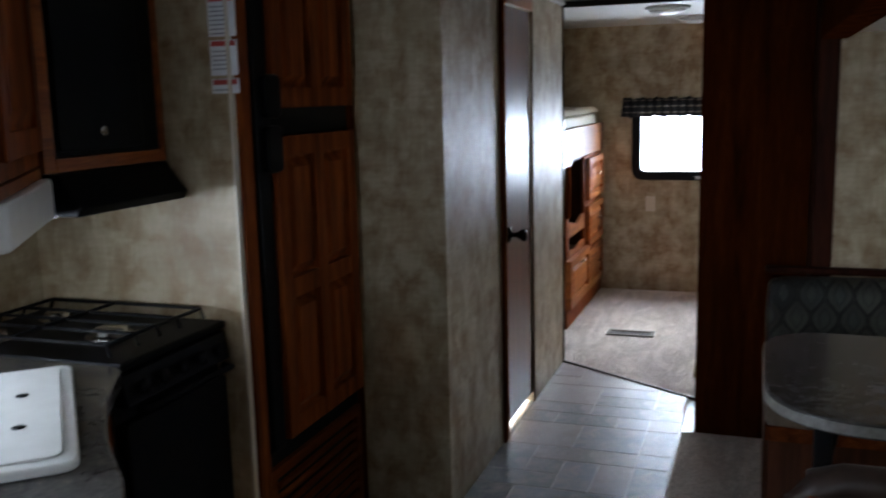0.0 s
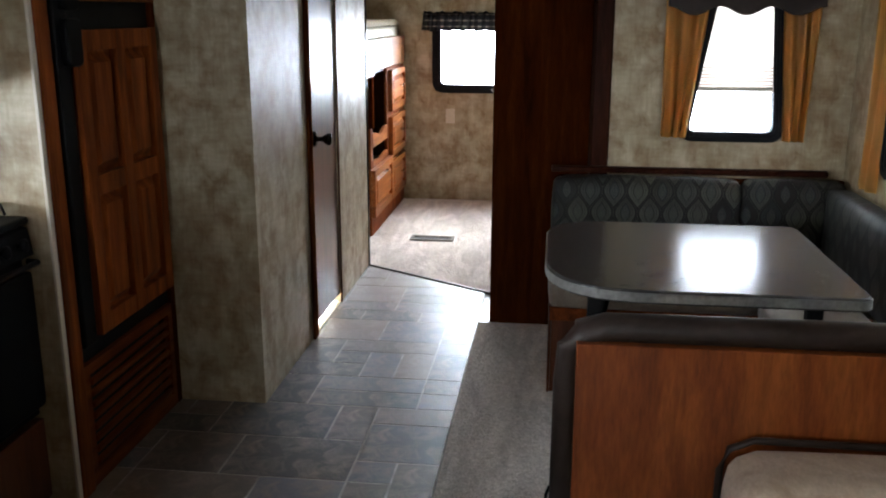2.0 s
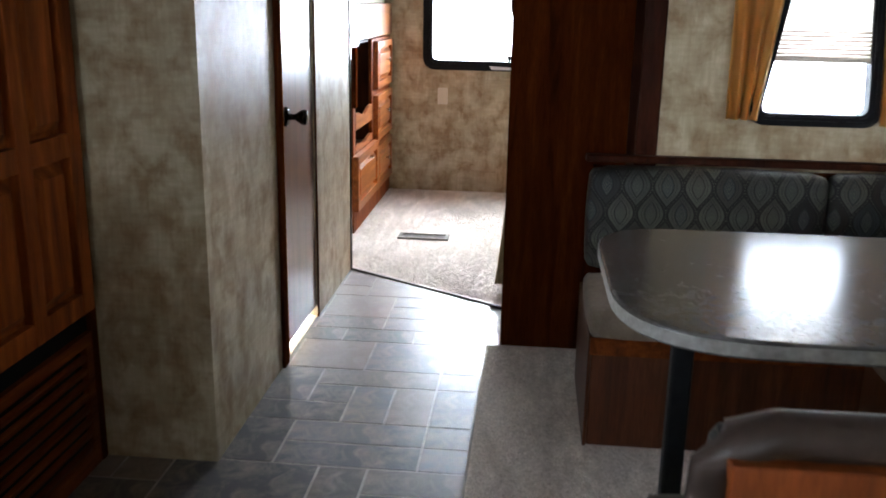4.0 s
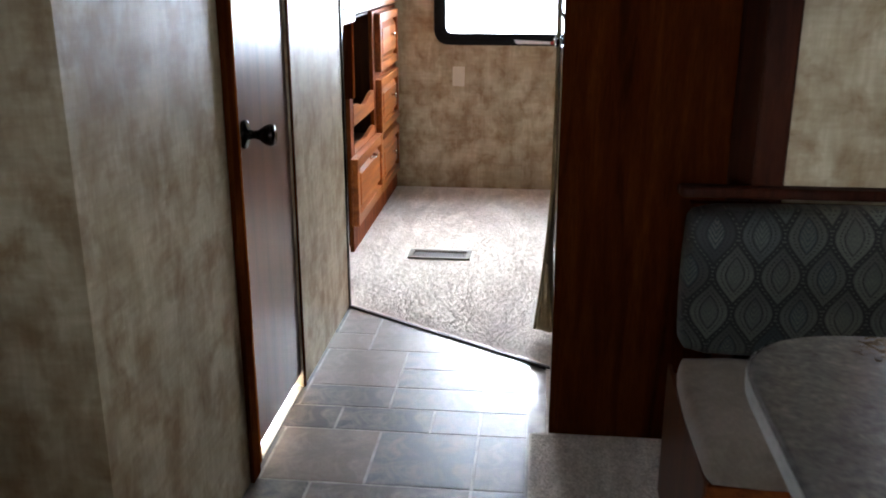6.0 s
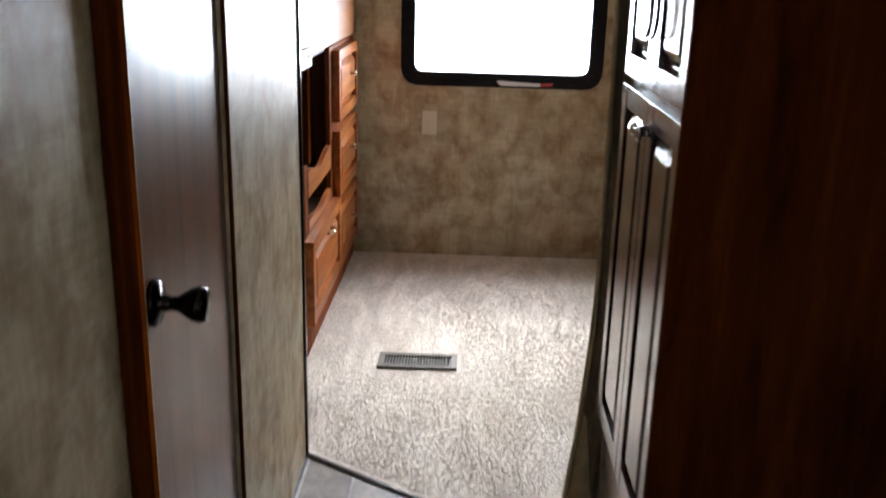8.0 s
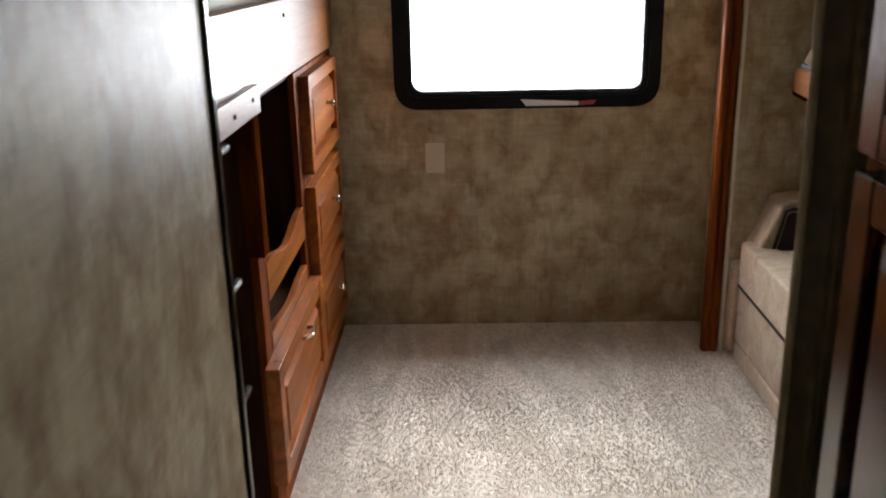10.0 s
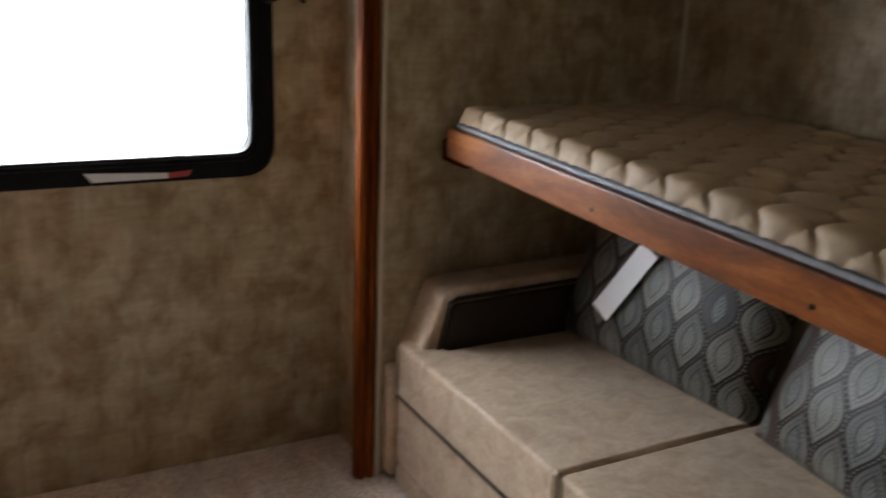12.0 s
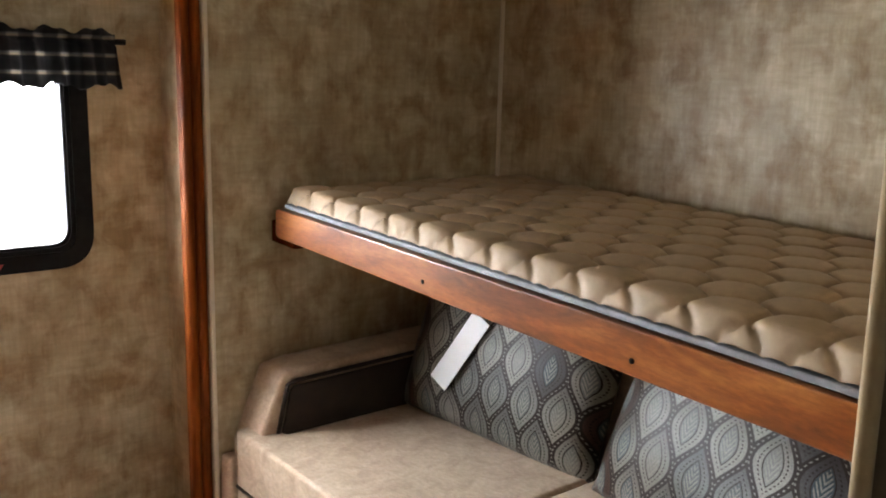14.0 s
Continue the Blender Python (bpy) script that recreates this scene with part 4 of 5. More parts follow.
def floor_vent():
    v = thing("floor_vent", (0.845, 6.52, 0), "tan metal floor register sunk in the carpet", "vent")
    x0, x1, y0, y1 = 0.695, 0.99, 6.455, 6.585
    part("rim", ring(rect(x0, x1, y0, y1), rect(x0 + 0.022, x1 - 0.022, y0 + 0.022, y1 - 0.022), "z", 0.002, 0.010), "vent_metal", v)
    part("duct", box(x0 + 0.022, x1 - 0.022, y0 + 0.022, y1 - 0.022, 0.0005, 0.002), "black_matte", v)
    n = 22
    for k in range(n):
        x = x0 + 0.026 + (x1 - x0 - 0.052) * (k + 0.5) / n
        b = box(-0.0014, 0.0014, y0 + 0.022, y1 - 0.022, -0.003, 0.003)
        bmesh.ops.rotate(b, cent=(0, 0, 0), matrix=Matrix.Rotation(0.5, 3, "Y"), verts=b.verts)
        bmesh.ops.translate(b, vec=(x, 0, 0.0065), verts=b.verts)
        part("slat", b, "vent_metal", v)
    return v


M["vent_metal"] = plain("tan_enamel_steel", (0.12, 0.10, 0.075), 0.5, 0.0, 0.15, 40, 0.05, 0, 0.2)
floor_vent()


# ---- pantry and curtain ----
PX0, PY0, PY1 = 1.377, 4.85, 5.50


def pantry():
    p = thing("pantry_cabinet", (1.6, 5.2, 0), "tall cherry pantry, its raised-panel doors coloured dark for shadow", "cabinet")
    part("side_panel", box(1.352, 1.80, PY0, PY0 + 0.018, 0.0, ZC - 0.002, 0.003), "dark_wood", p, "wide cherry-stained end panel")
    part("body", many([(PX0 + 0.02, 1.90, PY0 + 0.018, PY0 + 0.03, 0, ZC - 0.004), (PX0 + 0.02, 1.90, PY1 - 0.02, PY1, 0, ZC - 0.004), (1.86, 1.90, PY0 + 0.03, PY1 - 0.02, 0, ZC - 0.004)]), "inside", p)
    for y0, y1, z0, z1 in ((PY0 + 0.0185, PY0 + 0.05, 0, ZC - 0.004), (PY1 - 0.03, PY1, 0, ZC - 0.004), (PY0 + 0.051, PY1 - 0.031, 0, 0.38),
                           (PY0 + 0.051, PY1 - 0.031, 1.16, 1.22), (PY0 + 0.051, PY1 - 0.031, ZC - 0.05, ZC - 0.004)):
        part("face_board", box(PX0, PX0 + 0.02, y0, y1, z0, z1, 0.002), "pantry", p)
    mid = (PY0 + PY1) / 2
    for a0, a1, ky in ((PY0 + 0.03, mid - 0.002, mid - 0.03), (mid + 0.002, PY1 - 0.015, mid + 0.03)):
        lo = panel_door("door", p, "x", PX0, -1, a0, a1, 0.35, 1.18, "pantry", rail=0.05, thick=0.02)
        knob_at(lo, (PX0 - 0.02, ky, 1.12), (-1, 0, 0))
        up = panel_door("door", p, "x", PX0, -1, a0, a1, 1.20, ZC - 0.04, "pantry", rail=0.05, thick=0.02)
        turn = [(a, 0.055 * math.cos(a), 0.05 * math.sin(a)) for a in [math.pi * (0.65 + 0.85 * k / 12) for k in range(13)]]
        part("scroll_curve", tube([(PX0 - 0.034, ky + dy, 1.352 + dz) for _, dy, dz in turn], 0.0045, 8), "bronze", up, "dark bronze curved scroll")
    return p


pantry()


def hanging(name, label, p0, p1, z0, z1, folds, depth, mat, swell=0.0, tie=None, thick=0.003, n=90, cat="curtain", slant=0.0):
    """A pleated curtain between two plan points; tie: height at which it is drawn in."""
    c = thing(name, (*((Vector(p0) + Vector(p1)) / 2), z0), label, cat)
    a, b = Vector((*p0, 0)), Vector((*p1, 0))
    way = b - a
    nrm = Vector((-way.y, way.x, 0)).normalized()

    def f(u, v):
        z = z1 + (z0 - z1) * v
        k = 1.0
        if tie is not None:
            k = 0.55 + 0.45 * min(1, abs(z - tie[0]) / tie[1])
        cu = tie[2] if tie is not None else 0.5
        pos = a + way * (cu + (u - cu) * k)
        w = depth * (0.5 + 0.5 * v) * math.sin(u * folds * 2 * math.pi + 0.7 * math.sin(v * 3 + u * 5))
        return tuple(pos + nrm * (w + swell * math.sin(v * math.pi)) + Vector((slant * (1 - v), 0, z)))

    part("cloth", sheet(n, 30, f, thick), mat, c)
    return c


def privacy_curtain():
    """A gathered curtain, drawn in at half height, whose tan lining shows at its foot."""
    c = thing("curtain", (1.36, 5.63, 0.03), "gathered olive-brown privacy curtain with a tan hem beside the pantry", "curtain")

    def edge(z):
        # the free edge leans out towards the foot and towards the track
        return 1.350 - 0.048 * max(0.0, (0.62 - z) / 0.6) ** 1.5 - 0.02 * max(0.0, (z - 1.15) / 0.83)

    def f(u, v):
        z = 1.98 - 1.95 * v
        x = edge(z) + (1.46 - edge(z)) * u
        w = 0.016 * (0.4 + 0.6 * v) * math.sin(u * 6 * math.pi + 0.8 * math.sin(v * 4))
        return (x, 5.597 - 0.05 * u + w, z)

    part("cloth", sheet(60, 40, f, 0.003), "bunk_curtain", c)
    part("hem", tube([f(0.0, k / 24) for k in range(25)], 0.006, 8), "lining", c, "tan bound hem")

    def g(u, v):
        z = 0.30 - 0.265 * v
        x = edge(z) + 0.004 + (0.006 + 0.055 * v) * u
        return (x, 5.570 - 0.03 * u + 0.004 * math.sin(u * 7), z)

    part("lining", sheet(10, 10, g, 0.002), "lining", c, "tan lining turned out at the foot")
    return c


privacy_curtain()


# ---- galley ----
FX = 0.205


def fridge():
    f = thing("refrigerator", (FX - 0.3, 3.38, 0), "built-in refrigerator with honey raised-panel doors and black trim", "refrigerator")
    part("casing", many([(XL + 0.002, FX - 0.02, 3.06, 3.075, 0.0, ZC - 0.004), (XL + 0.002, FX - 0.02, 3.74, 3.77, 0.0, ZC - 0.004), (XL + 0.002, XL + 0.02, 3.075, 3.74, 0, ZC - 0.004)]), "inside", f)
    part("side_trim", box(FX - 0.03, FX + 0.012, 2.985, 3.052, 0.0, ZC - 0.004, 0.005), "wood_up", f, "honey-stained edge trim")
    part("right_trim", box(FX - 0.03, FX + 0.004, 3.735, 3.769, 0.0, ZC - 0.004, 0.004), "dark_wood", f)
    part("black_frame", many([(FX - 0.03, FX - 0.012, 3.053, 3.734, 0.415, ZC - 0.006)]), "black", f, "black appliance frame")
    part("handle_strip", many([(FX - 0.012, FX + 0.012, 3.075, 3.15, 0.47, 1.93)], 0.006), "black", f, "black handle strip")
    for z0, z1 in ((1.33, 1.47), (1.49, 1.62)):
        part("latch", prism(rounded(rect(3.10, 3.19, z0, z1), 0.025, 5), "x", FX + 0.006, FX + 0.034, 0.006), "black", f, "black plastic door latch")
    panel_door("lower_door", f, "x", FX - 0.012, 1, 3.165, 3.725, 0.485, 1.435, "wood_up", rail=0.062, thick=0.036, cols=2, rows=2)
    panel_door("upper_door", f, "x", FX - 0.012, 1, 3.165, 3.725, 1.52, 1.97, "wood_up", rail=0.062, thick=0.036, cols=2, rows=1)
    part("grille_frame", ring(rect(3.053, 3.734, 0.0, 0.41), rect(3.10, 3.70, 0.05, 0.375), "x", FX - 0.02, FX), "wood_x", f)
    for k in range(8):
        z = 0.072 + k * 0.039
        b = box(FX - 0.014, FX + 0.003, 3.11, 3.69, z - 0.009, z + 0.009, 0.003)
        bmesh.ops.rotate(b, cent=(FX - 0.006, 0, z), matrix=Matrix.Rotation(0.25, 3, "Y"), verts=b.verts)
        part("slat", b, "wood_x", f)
    part("grille_back", box(FX - 0.06, FX - 0.04, 3.10, 3.70, 0.0, 0.40), "black_matte", f)
    return f


fridge()
structure("wall_galley_end", box(XL, FX - 0.005, 2.972, 3.058, -0.01, ZC), "paper", "tan parchment partition beside the stove", "wall")
structure("trim_8", box(FX - 0.005, FX + 0.004, 2.962, 2.984, 0.0, ZC - 0.002, 0.002), "almond", "thin pale edge strip of the partition", "trim")


def stove():
    s = thing("stove", (-0.18, 2.73, 0), "black enamel gas range with an oven", "stove")
    x0, x1, y0, y1 = XL + 0.01, 0.13, 2.50, 2.962
    part("body", box(x0, x1 - 0.02, y0, y1, 0.30, 0.895, 0.004), "black", s)
    part("oven_door", prism(rounded(rect(y0 + 0.008, y1 - 0.008, 0.34, 0.76), 0.02, 4), "x", x1 - 0.02, x1 + 0.012, 0.005), "black", s, "black glass oven door")
    part("handle", tube([(x1 + 0.012, y0 + 0.05, 0.79), (x1 + 0.045, y0 + 0.055, 0.79), (x1 + 0.045, y1 - 0.03, 0.79), (x1 + 0.012, y1 - 0.025, 0.79)], 0.009), "black", s)
    part("control_panel", prism([(x1 - 0.02, 0.80), (x1 + 0.022, 0.805), (x1 + 0.010, 0.885), (x1 - 0.02, 0.895)], "y", y0 + 0.004, y1 - 0.004, 0.003), "black", s)
    for k in range(5):
        knob_at(s, (x1 + 0.014, y0 + 0.055 + k * 0.085, 0.845), (1, 0, 0.15), "black", 0.019, "control_knob")
    top = part("cooktop", box(x0, x1 + 0.015, y0, y1, 0.895, 0.918, 0.008), "black", s)
    for cx, cy, r in ((-0.36, 2.61, 0.035), (-0.36, 2.85, 0.035), (-0.07, 2.73, 0.048)):
        part("burner", lathe([(r * 1.5, 0), (r * 1.4, 0.006), (r, 0.01), (r, 0.022), (r * 0.8, 0.026), (0.002, 0.027)], 24, Matrix.Translation((cx, cy, 0.917))), "chrome", s, "aluminium burner with a black cap")
    g = bmesh.new()
    for y in (2.53, 2.64, 2.73, 2.82, 2.935):
        tube([(x0 + 0.05, y, 0.925), (x0 + 0.06, y, 0.955), (x1 - 0.05, y, 0.955), (x1 - 0.04, y, 0.925)], 0.005, 8, g)
    for x in (x0 + 0.06, -0.22, x1 - 0.05):
        tube([(x, 2.53, 0.955), (x, 2.935, 0.955)], 0.005, 8, g)
    part("grate", g, "black_matte", s, "black wire grate")
    part("drawer", box(x0, x1 - 0.005, y0 + 0.005, y1 - 0.005, 0.03, 0.29, 0.004), "dark_bench", s, "dark brown drawer below the oven")
    return s


stove()

COUNTER = [(XL + 0.004, 2.495), (0.135, 2.495), (0.165, 2.475), (0.205, 2.405), (0.29, 2.27), (0.43, 2.10), (0.59, 1.945), (0.73, 1.77), (0.80, 1.55), (0.81, 1.3), (0.81, 0.75), (XL + 0.004, 0.75)]


def counter():
    c = thing("base_cabinet", (0.1, 1.6, 0), "honey-stained curved base cabinet under the worktop", "cabinet")
    inner = [(a - (0.035 if a > 0 else 0), b - (0.01 if b > 2 else 0)) for a, b in COUNTER]
    part("body", prism(inner, "z", 0.09, 0.868), "wood_up", c)
    part("plinth", prism([(a - 0.04 if a > 0 else a, b) for a, b in inner], "z", 0.0, 0.09), "black_matte", c)
    t = thing("countertop", (0.1, 1.6, 0.87), "grey granite-look laminate worktop with a pale edge", "countertop")
    part("top", prism(COUNTER, "z", 0.87, 0.915, 0.006, None, 3), "counter", t)
    return t


counter()


def sink_cover():
    s = thing("sink_cover", (0.2, 2.1, 0.916), "white moulded sink cover set in the worktop", "sink")
    c = [(0.06, 2.43), (0.50, 1.945), (0.12, 1.60), (-0.32, 2.085)]
    part("board", prism(rounded(c, 0.035, 5), "z", 0.916, 0.935, 0.006, None, 3), "white", s)
    mx, my = sum(a for a, _ in c) / 4, sum(b for _, b in c) / 4
    inner = [(mx + (a - mx) * 0.9, my + (b - my) * 0.9) for a, b in c]
    part("raised_centre", prism(rounded(inner, 0.03, 5), "z", 0.935, 0.940, 0.002), "white", s)
    for k, (fx, fy) in enumerate(((0.14, 2.19), (0.28, 2.035))):
        part("finger_hole", lathe([(0.013, 0), (0.013, 0.001), (0.001, 0.0015)], 14, Matrix.Translation((fx, fy, 0.9405))), "black_matte", s)
    return s


sink_cover()


def microwave_cabinet():
    x0, x1 = XL + 0.003, -0.02
    c = thing("wall_cabinet", (-0.25, 2.73, 1.40), "honey wall cabinet framing a black microwave", "cabinet")
    part("body", many([(x0, x1 - 0.02, 2.49, 2.505, 1.38, ZC - 0.004), (x0, x1 - 0.02, 2.955, 2.968, 1.38, ZC - 0.004), (x0, x1 - 0.02, 2.505, 2.955, 1.38, 1.395)]), "inside", c)
    part("face_frame", many([(x1 - 0.02, x1, 2.49, 2.53, 1.38, ZC - 0.004), (x1 - 0.02, x1, 2.945, 2.968, 1.38, ZC - 0.004), (x1 - 0.02, x1, 2.53, 2.945, 1.38, 1.415)], 0.003), "wood_y", c)
    m = thing("microwave", (-0.25, 2.73, 1.42), "black built-in microwave oven", "microwave")
    part("body", box(x0 + 0.03, x1 - 0.004, 2.532, 2.943, 1.417, 1.93, 0.004), "black", m)
    part("door", prism(rounded(rect(2.54, 2.86, 1.43, 1.90), 0.012, 4), "x", x1 - 0.003, x1 + 0.008, 0.003), "black", m)
    part("button", lathe([(0.014, 0), (0.013, 0.004), (0.001, 0.005)], 16, Matrix.Translation((x1 + 0.008, 2.70, 1.475)) @ Vector((1, 0, 0)).to_track_quat("Z", "Y").to_matrix().to_4x4()), "chrome", m)
    h = thing("range_hood", (-0.25, 2.73, 1.27), "black range hood under the microwave", "range hood")
    part("shell", prism([(x0, 1.272), (0.035, 1.272), (0.045, 1.295), (-0.02, 1.376), (x0, 1.376)], "y", 2.525, 2.965, 0.004), "black", h)
    part("filter", box(-0.42, -0.06, 2.56, 2.93, 1.266, 1.2715), "chrome", h, "aluminium grease filter")
    # neighbouring cabinet turned towards the room
    n = thing("wall_cabinet", (0.0, 2.1, 1.40), "honey raised-panel wall cabinet at the corner", "cabinet")
    part("body", prism([(XL + 0.003, 2.485), (-0.03, 2.485), (0.30, 2.02), (0.30, 1.2), (XL + 0.003, 1.2)], "z", 1.40, ZC - 0.004, 0.004), "wood_up", n)
    part("light_rail", prism(rounded([(XL + 0.003, 2.485), (-0.025, 2.485), (0.305, 2.02), (0.305, 1.2), (XL + 0.003, 1.2)], 0.02, 3), "z", 1.372, 1.398, 0.003), "wood_y", n)
    d = Vector((0.33, -0.465, 0)).normalized()
    rot = Matrix.Translation((-0.025, 2.478, 0)) @ Matrix.Rotation(math.atan2(d.y, d.x), 4, "Z")
    fr, pieces = raised_panel("y", 0.002, 1, 0.05, 0.52, 1.44, 1.98, rail=0.055)
    bmesh.ops.transform(fr, matrix=rot, verts=fr.verts)
    door = part("door", fr, "wood_up", n)
    for kind, p in pieces:
        bmesh.ops.transform(p, matrix=rot, verts=p.verts)
        part(kind, p, "wood_up", door)
    u = thing("under_cabinet_light", (0.0, 2.2, 1.34), "white under-cabinet light housing", "light")
    part("housing", prism([(XL + 0.01, 2.50), (-0.01, 2.50), (0.295, 2.05), (0.295, 1.3), (XL + 0.01, 1.3)], "z", 1.275, 1.37, 0.008), "white", u)
    return c


microwave_cabinet()


def notice():
    n = thing("notice_sheet", (0.19, 2.97, 1.7), "white notice sheets with red and grey print on the partition", "notice")
    y = 2.9715
    for z0, z1 in ((1.72, 1.83), (1.615, 1.71), (1.565, 1.605)):
        s = part("sheet", box(0.145, 0.232, y - 0.001, y, z0, z1), "paper_white", n)
        part("heading", box(0.150, 0.227, y - 0.0018, y - 0.0011, z1 - 0.016, z1 - 0.002), "red_ink", s)
        k = z1 - 0.028
        while k > z0 + 0.008:
            part("print_line", box(0.152, 0.222 - 0.02 * ((k * 1000) % 3 > 1), y - 0.0016, y - 0.0011, k - 0.004, k), "grey_ink", s)
            k -= 0.012
    return n


notice()


# ---- dinette ----
def dinette_bench_far():
    b = thing("dinette_bench", (2.2, 4.3, 0), "wooden U-shaped dinette booth with tan seats", "bench")
    part("base", box(1.652, XR - 0.003, 4.03, 4.555, 0.0, 0.355, 0.004), "dark_bench", b)
    part("end_panel", box(1.640, 1.651, 4.02, 4.575, 0.0, 0.37, 0.003), "dark_bench", b)
    part("rail", box(1.645, XR - 0.004, 4.012, 4.028, 0.31, 0.365, 0.003), "wood_x", b, "honey-stained seat rail")
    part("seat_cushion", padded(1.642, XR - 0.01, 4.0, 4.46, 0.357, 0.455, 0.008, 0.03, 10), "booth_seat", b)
    part("back_board", box(1.66, XR - 0.003, 4.545, 4.577, 0.45, 0.80), "dark_wood", b)
    for x0, x1 in ((1.645, 2.425), (2.435, XR - 0.02)):
        part("back_cushion", padded(x0, x1, 4.425, 4.532, 0.458, 0.812, 0.008, 0.035, 12, (0, 2)), "leaf_backlit", b, "leaf-patterned back cushion")
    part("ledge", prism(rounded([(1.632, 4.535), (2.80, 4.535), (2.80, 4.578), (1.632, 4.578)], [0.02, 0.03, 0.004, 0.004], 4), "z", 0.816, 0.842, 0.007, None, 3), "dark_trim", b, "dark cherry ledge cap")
    return b


dinette_bench_far()


def dinette_side():
    b = thing("dinette_bench", (2.7, 3.4, 0), "side seat of the dinette under the window", "bench")
    part("base", box(2.45, XR - 0.003, 2.55, 4.0, 0.0, 0.355, 0.004), "dark_bench", b)
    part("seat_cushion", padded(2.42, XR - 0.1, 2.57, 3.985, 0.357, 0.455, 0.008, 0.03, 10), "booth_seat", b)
    for y0, y1 in ((3.40, 4.42), (2.58, 3.39)):
        part("back_cushion", padded(XR - 0.12, XR - 0.012, y0, y1, 0.458, 0.80, 0.008, 0.035, 12, (1, 2)), "leaf_backlit", b, "leaf-patterned back cushion")
    return b


dinette_side()


def dinette_bench_near():
    b = thing("dinette_bench", (2.3, 2.5, 0), "honey wooden booth back with a padded brown top edge", "bench")
    y0, y1 = 2.43, 2.46
    part("back_panel", box(1.70, XR - 0.003, y0, y1, 0.0, 0.80, 0.003), "booth_wood", b, "honey-stained back panel")
    r = bmesh.new()
    path = [(1.685, 2.475, 0.05), (1.685, 2.475, 0.70), (1.690, 2.475, 0.775), (1.715, 2.475, 0.812), (1.76, 2.475, 0.825), (2.2, 2.475, 0.827), (XR - 0.01, 2.475, 0.827)]
    tube(path, 0.033, 14, r)
    part("padded_edge", r, "brown_piping", b, "padded brown vinyl edge")
    part("back_cushion", padded(1.70, XR - 0.01, 2.505, 2.60, 0.458, 0.80, 0.01, 0.035, 12, (0, 2)), "leaf_backlit", b, "leaf-patterned back cushion")
    part("base", box(1.69, XR - 0.003, 2.461, 2.97, 0.0, 0.355, 0.004), "dark_bench", b)
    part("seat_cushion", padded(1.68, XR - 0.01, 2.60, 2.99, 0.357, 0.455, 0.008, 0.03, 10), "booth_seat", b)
    part("latch", tube([(1.652, 2.48, 0.43), (1.645, 2.46, 0.42), (1.645, 2.46, 0.39), (1.652, 2.48, 0.38)], 0.004), "black_matte", b)
    return b


M["booth_wood"] = wood("honey_booth_panel", (0.11, 0.024, 0.004), (0.22, 0.05, 0.008), (0.33, 0.092, 0.016), (5, 5, 0.8), 0.45, 0.1)
dinette_bench_near()


def lounge_chair():
    c = thing("armchair", (2.5, 2.1, 0), "tan suede armchair against the booth back", "chair")
    part("backrest", padded(2.02, 2.80, 2.20, 2.42, 0.12, 0.60, 0.015, 0.06, 12), "suede", c)
    part("piping", tube([(2.012, 2.40, 0.15), (2.012, 2.40, 0.54), (2.03, 2.40, 0.59), (2.08, 2.40, 0.612), (2.79, 2.40, 0.612)], 0.008), "brown_piping", c)
    part("seat", padded(2.03, 2.80, 1.6, 2.2, 0.10, 0.42, 0.02, 0.05, 8), "suede", c)
    part("base", box(2.08, 2.75, 1.65, 2.35, 0.0, 0.10, 0.01), "black_matte", c)
    return c


lounge_chair()


def table():
    t = thing("dinette_table", (2.1, 3.45, 0), "grey granite-look dinette table on a folding leg", "table")
    outline = rounded([(1.625, 3.025), (2.515, 3.025), (2.515, 3.90), (1.625, 3.90)], [0.30, 0.05, 0.05, 0.22], 10)
    part("tabletop", prism(outline, "z", 0.705, 0.745, 0.008, None, 3), "counter", t)
    part("edge_band", ring([(2.07 + (a - 2.07) * 1.004, 3.46 + (b - 3.46) * 1.004) for a, b in outline], [(2.07 + (a - 2.07) * 0.999, 3.46 + (b - 3.46) * 0.999) for a, b in outline], "z", 0.712, 0.738), "counter_edge", t, "pale laminate edge")
    leg = box(1.755, 1.80, 3.22, 3.26, 0.06, 0.704, 0.006)
    part("leg", leg, "black_matte", t)
    part("brace", tube([(1.778, 3.24, 0.35), (1.80, 3.32, 0.55), (1.85, 3.45, 0.70)], 0.012), "black_matte", t)
    part("foot", prism(rounded(rect(1.74, 1.82, 3.20, 3.28), 0.015, 4), "z", 0.0, 0.06, 0.006), "black_matte", t)
    part("leg", box(2.36, 2.405, 3.10, 3.14, 0.06, 0.704, 0.006), "black_matte", t)
    part("foot", prism(rounded(rect(2.34, 2.42, 3.08, 3.16), 0.015, 4), "z", 0.0, 0.06, 0.006), "black_matte", t)
    return t


table()


M["pleat_stack"] = plain("gathered_shade_cloth", (0.24, 0.165, 0.115), 0.85, 0, 0.1, 40, 0.1)


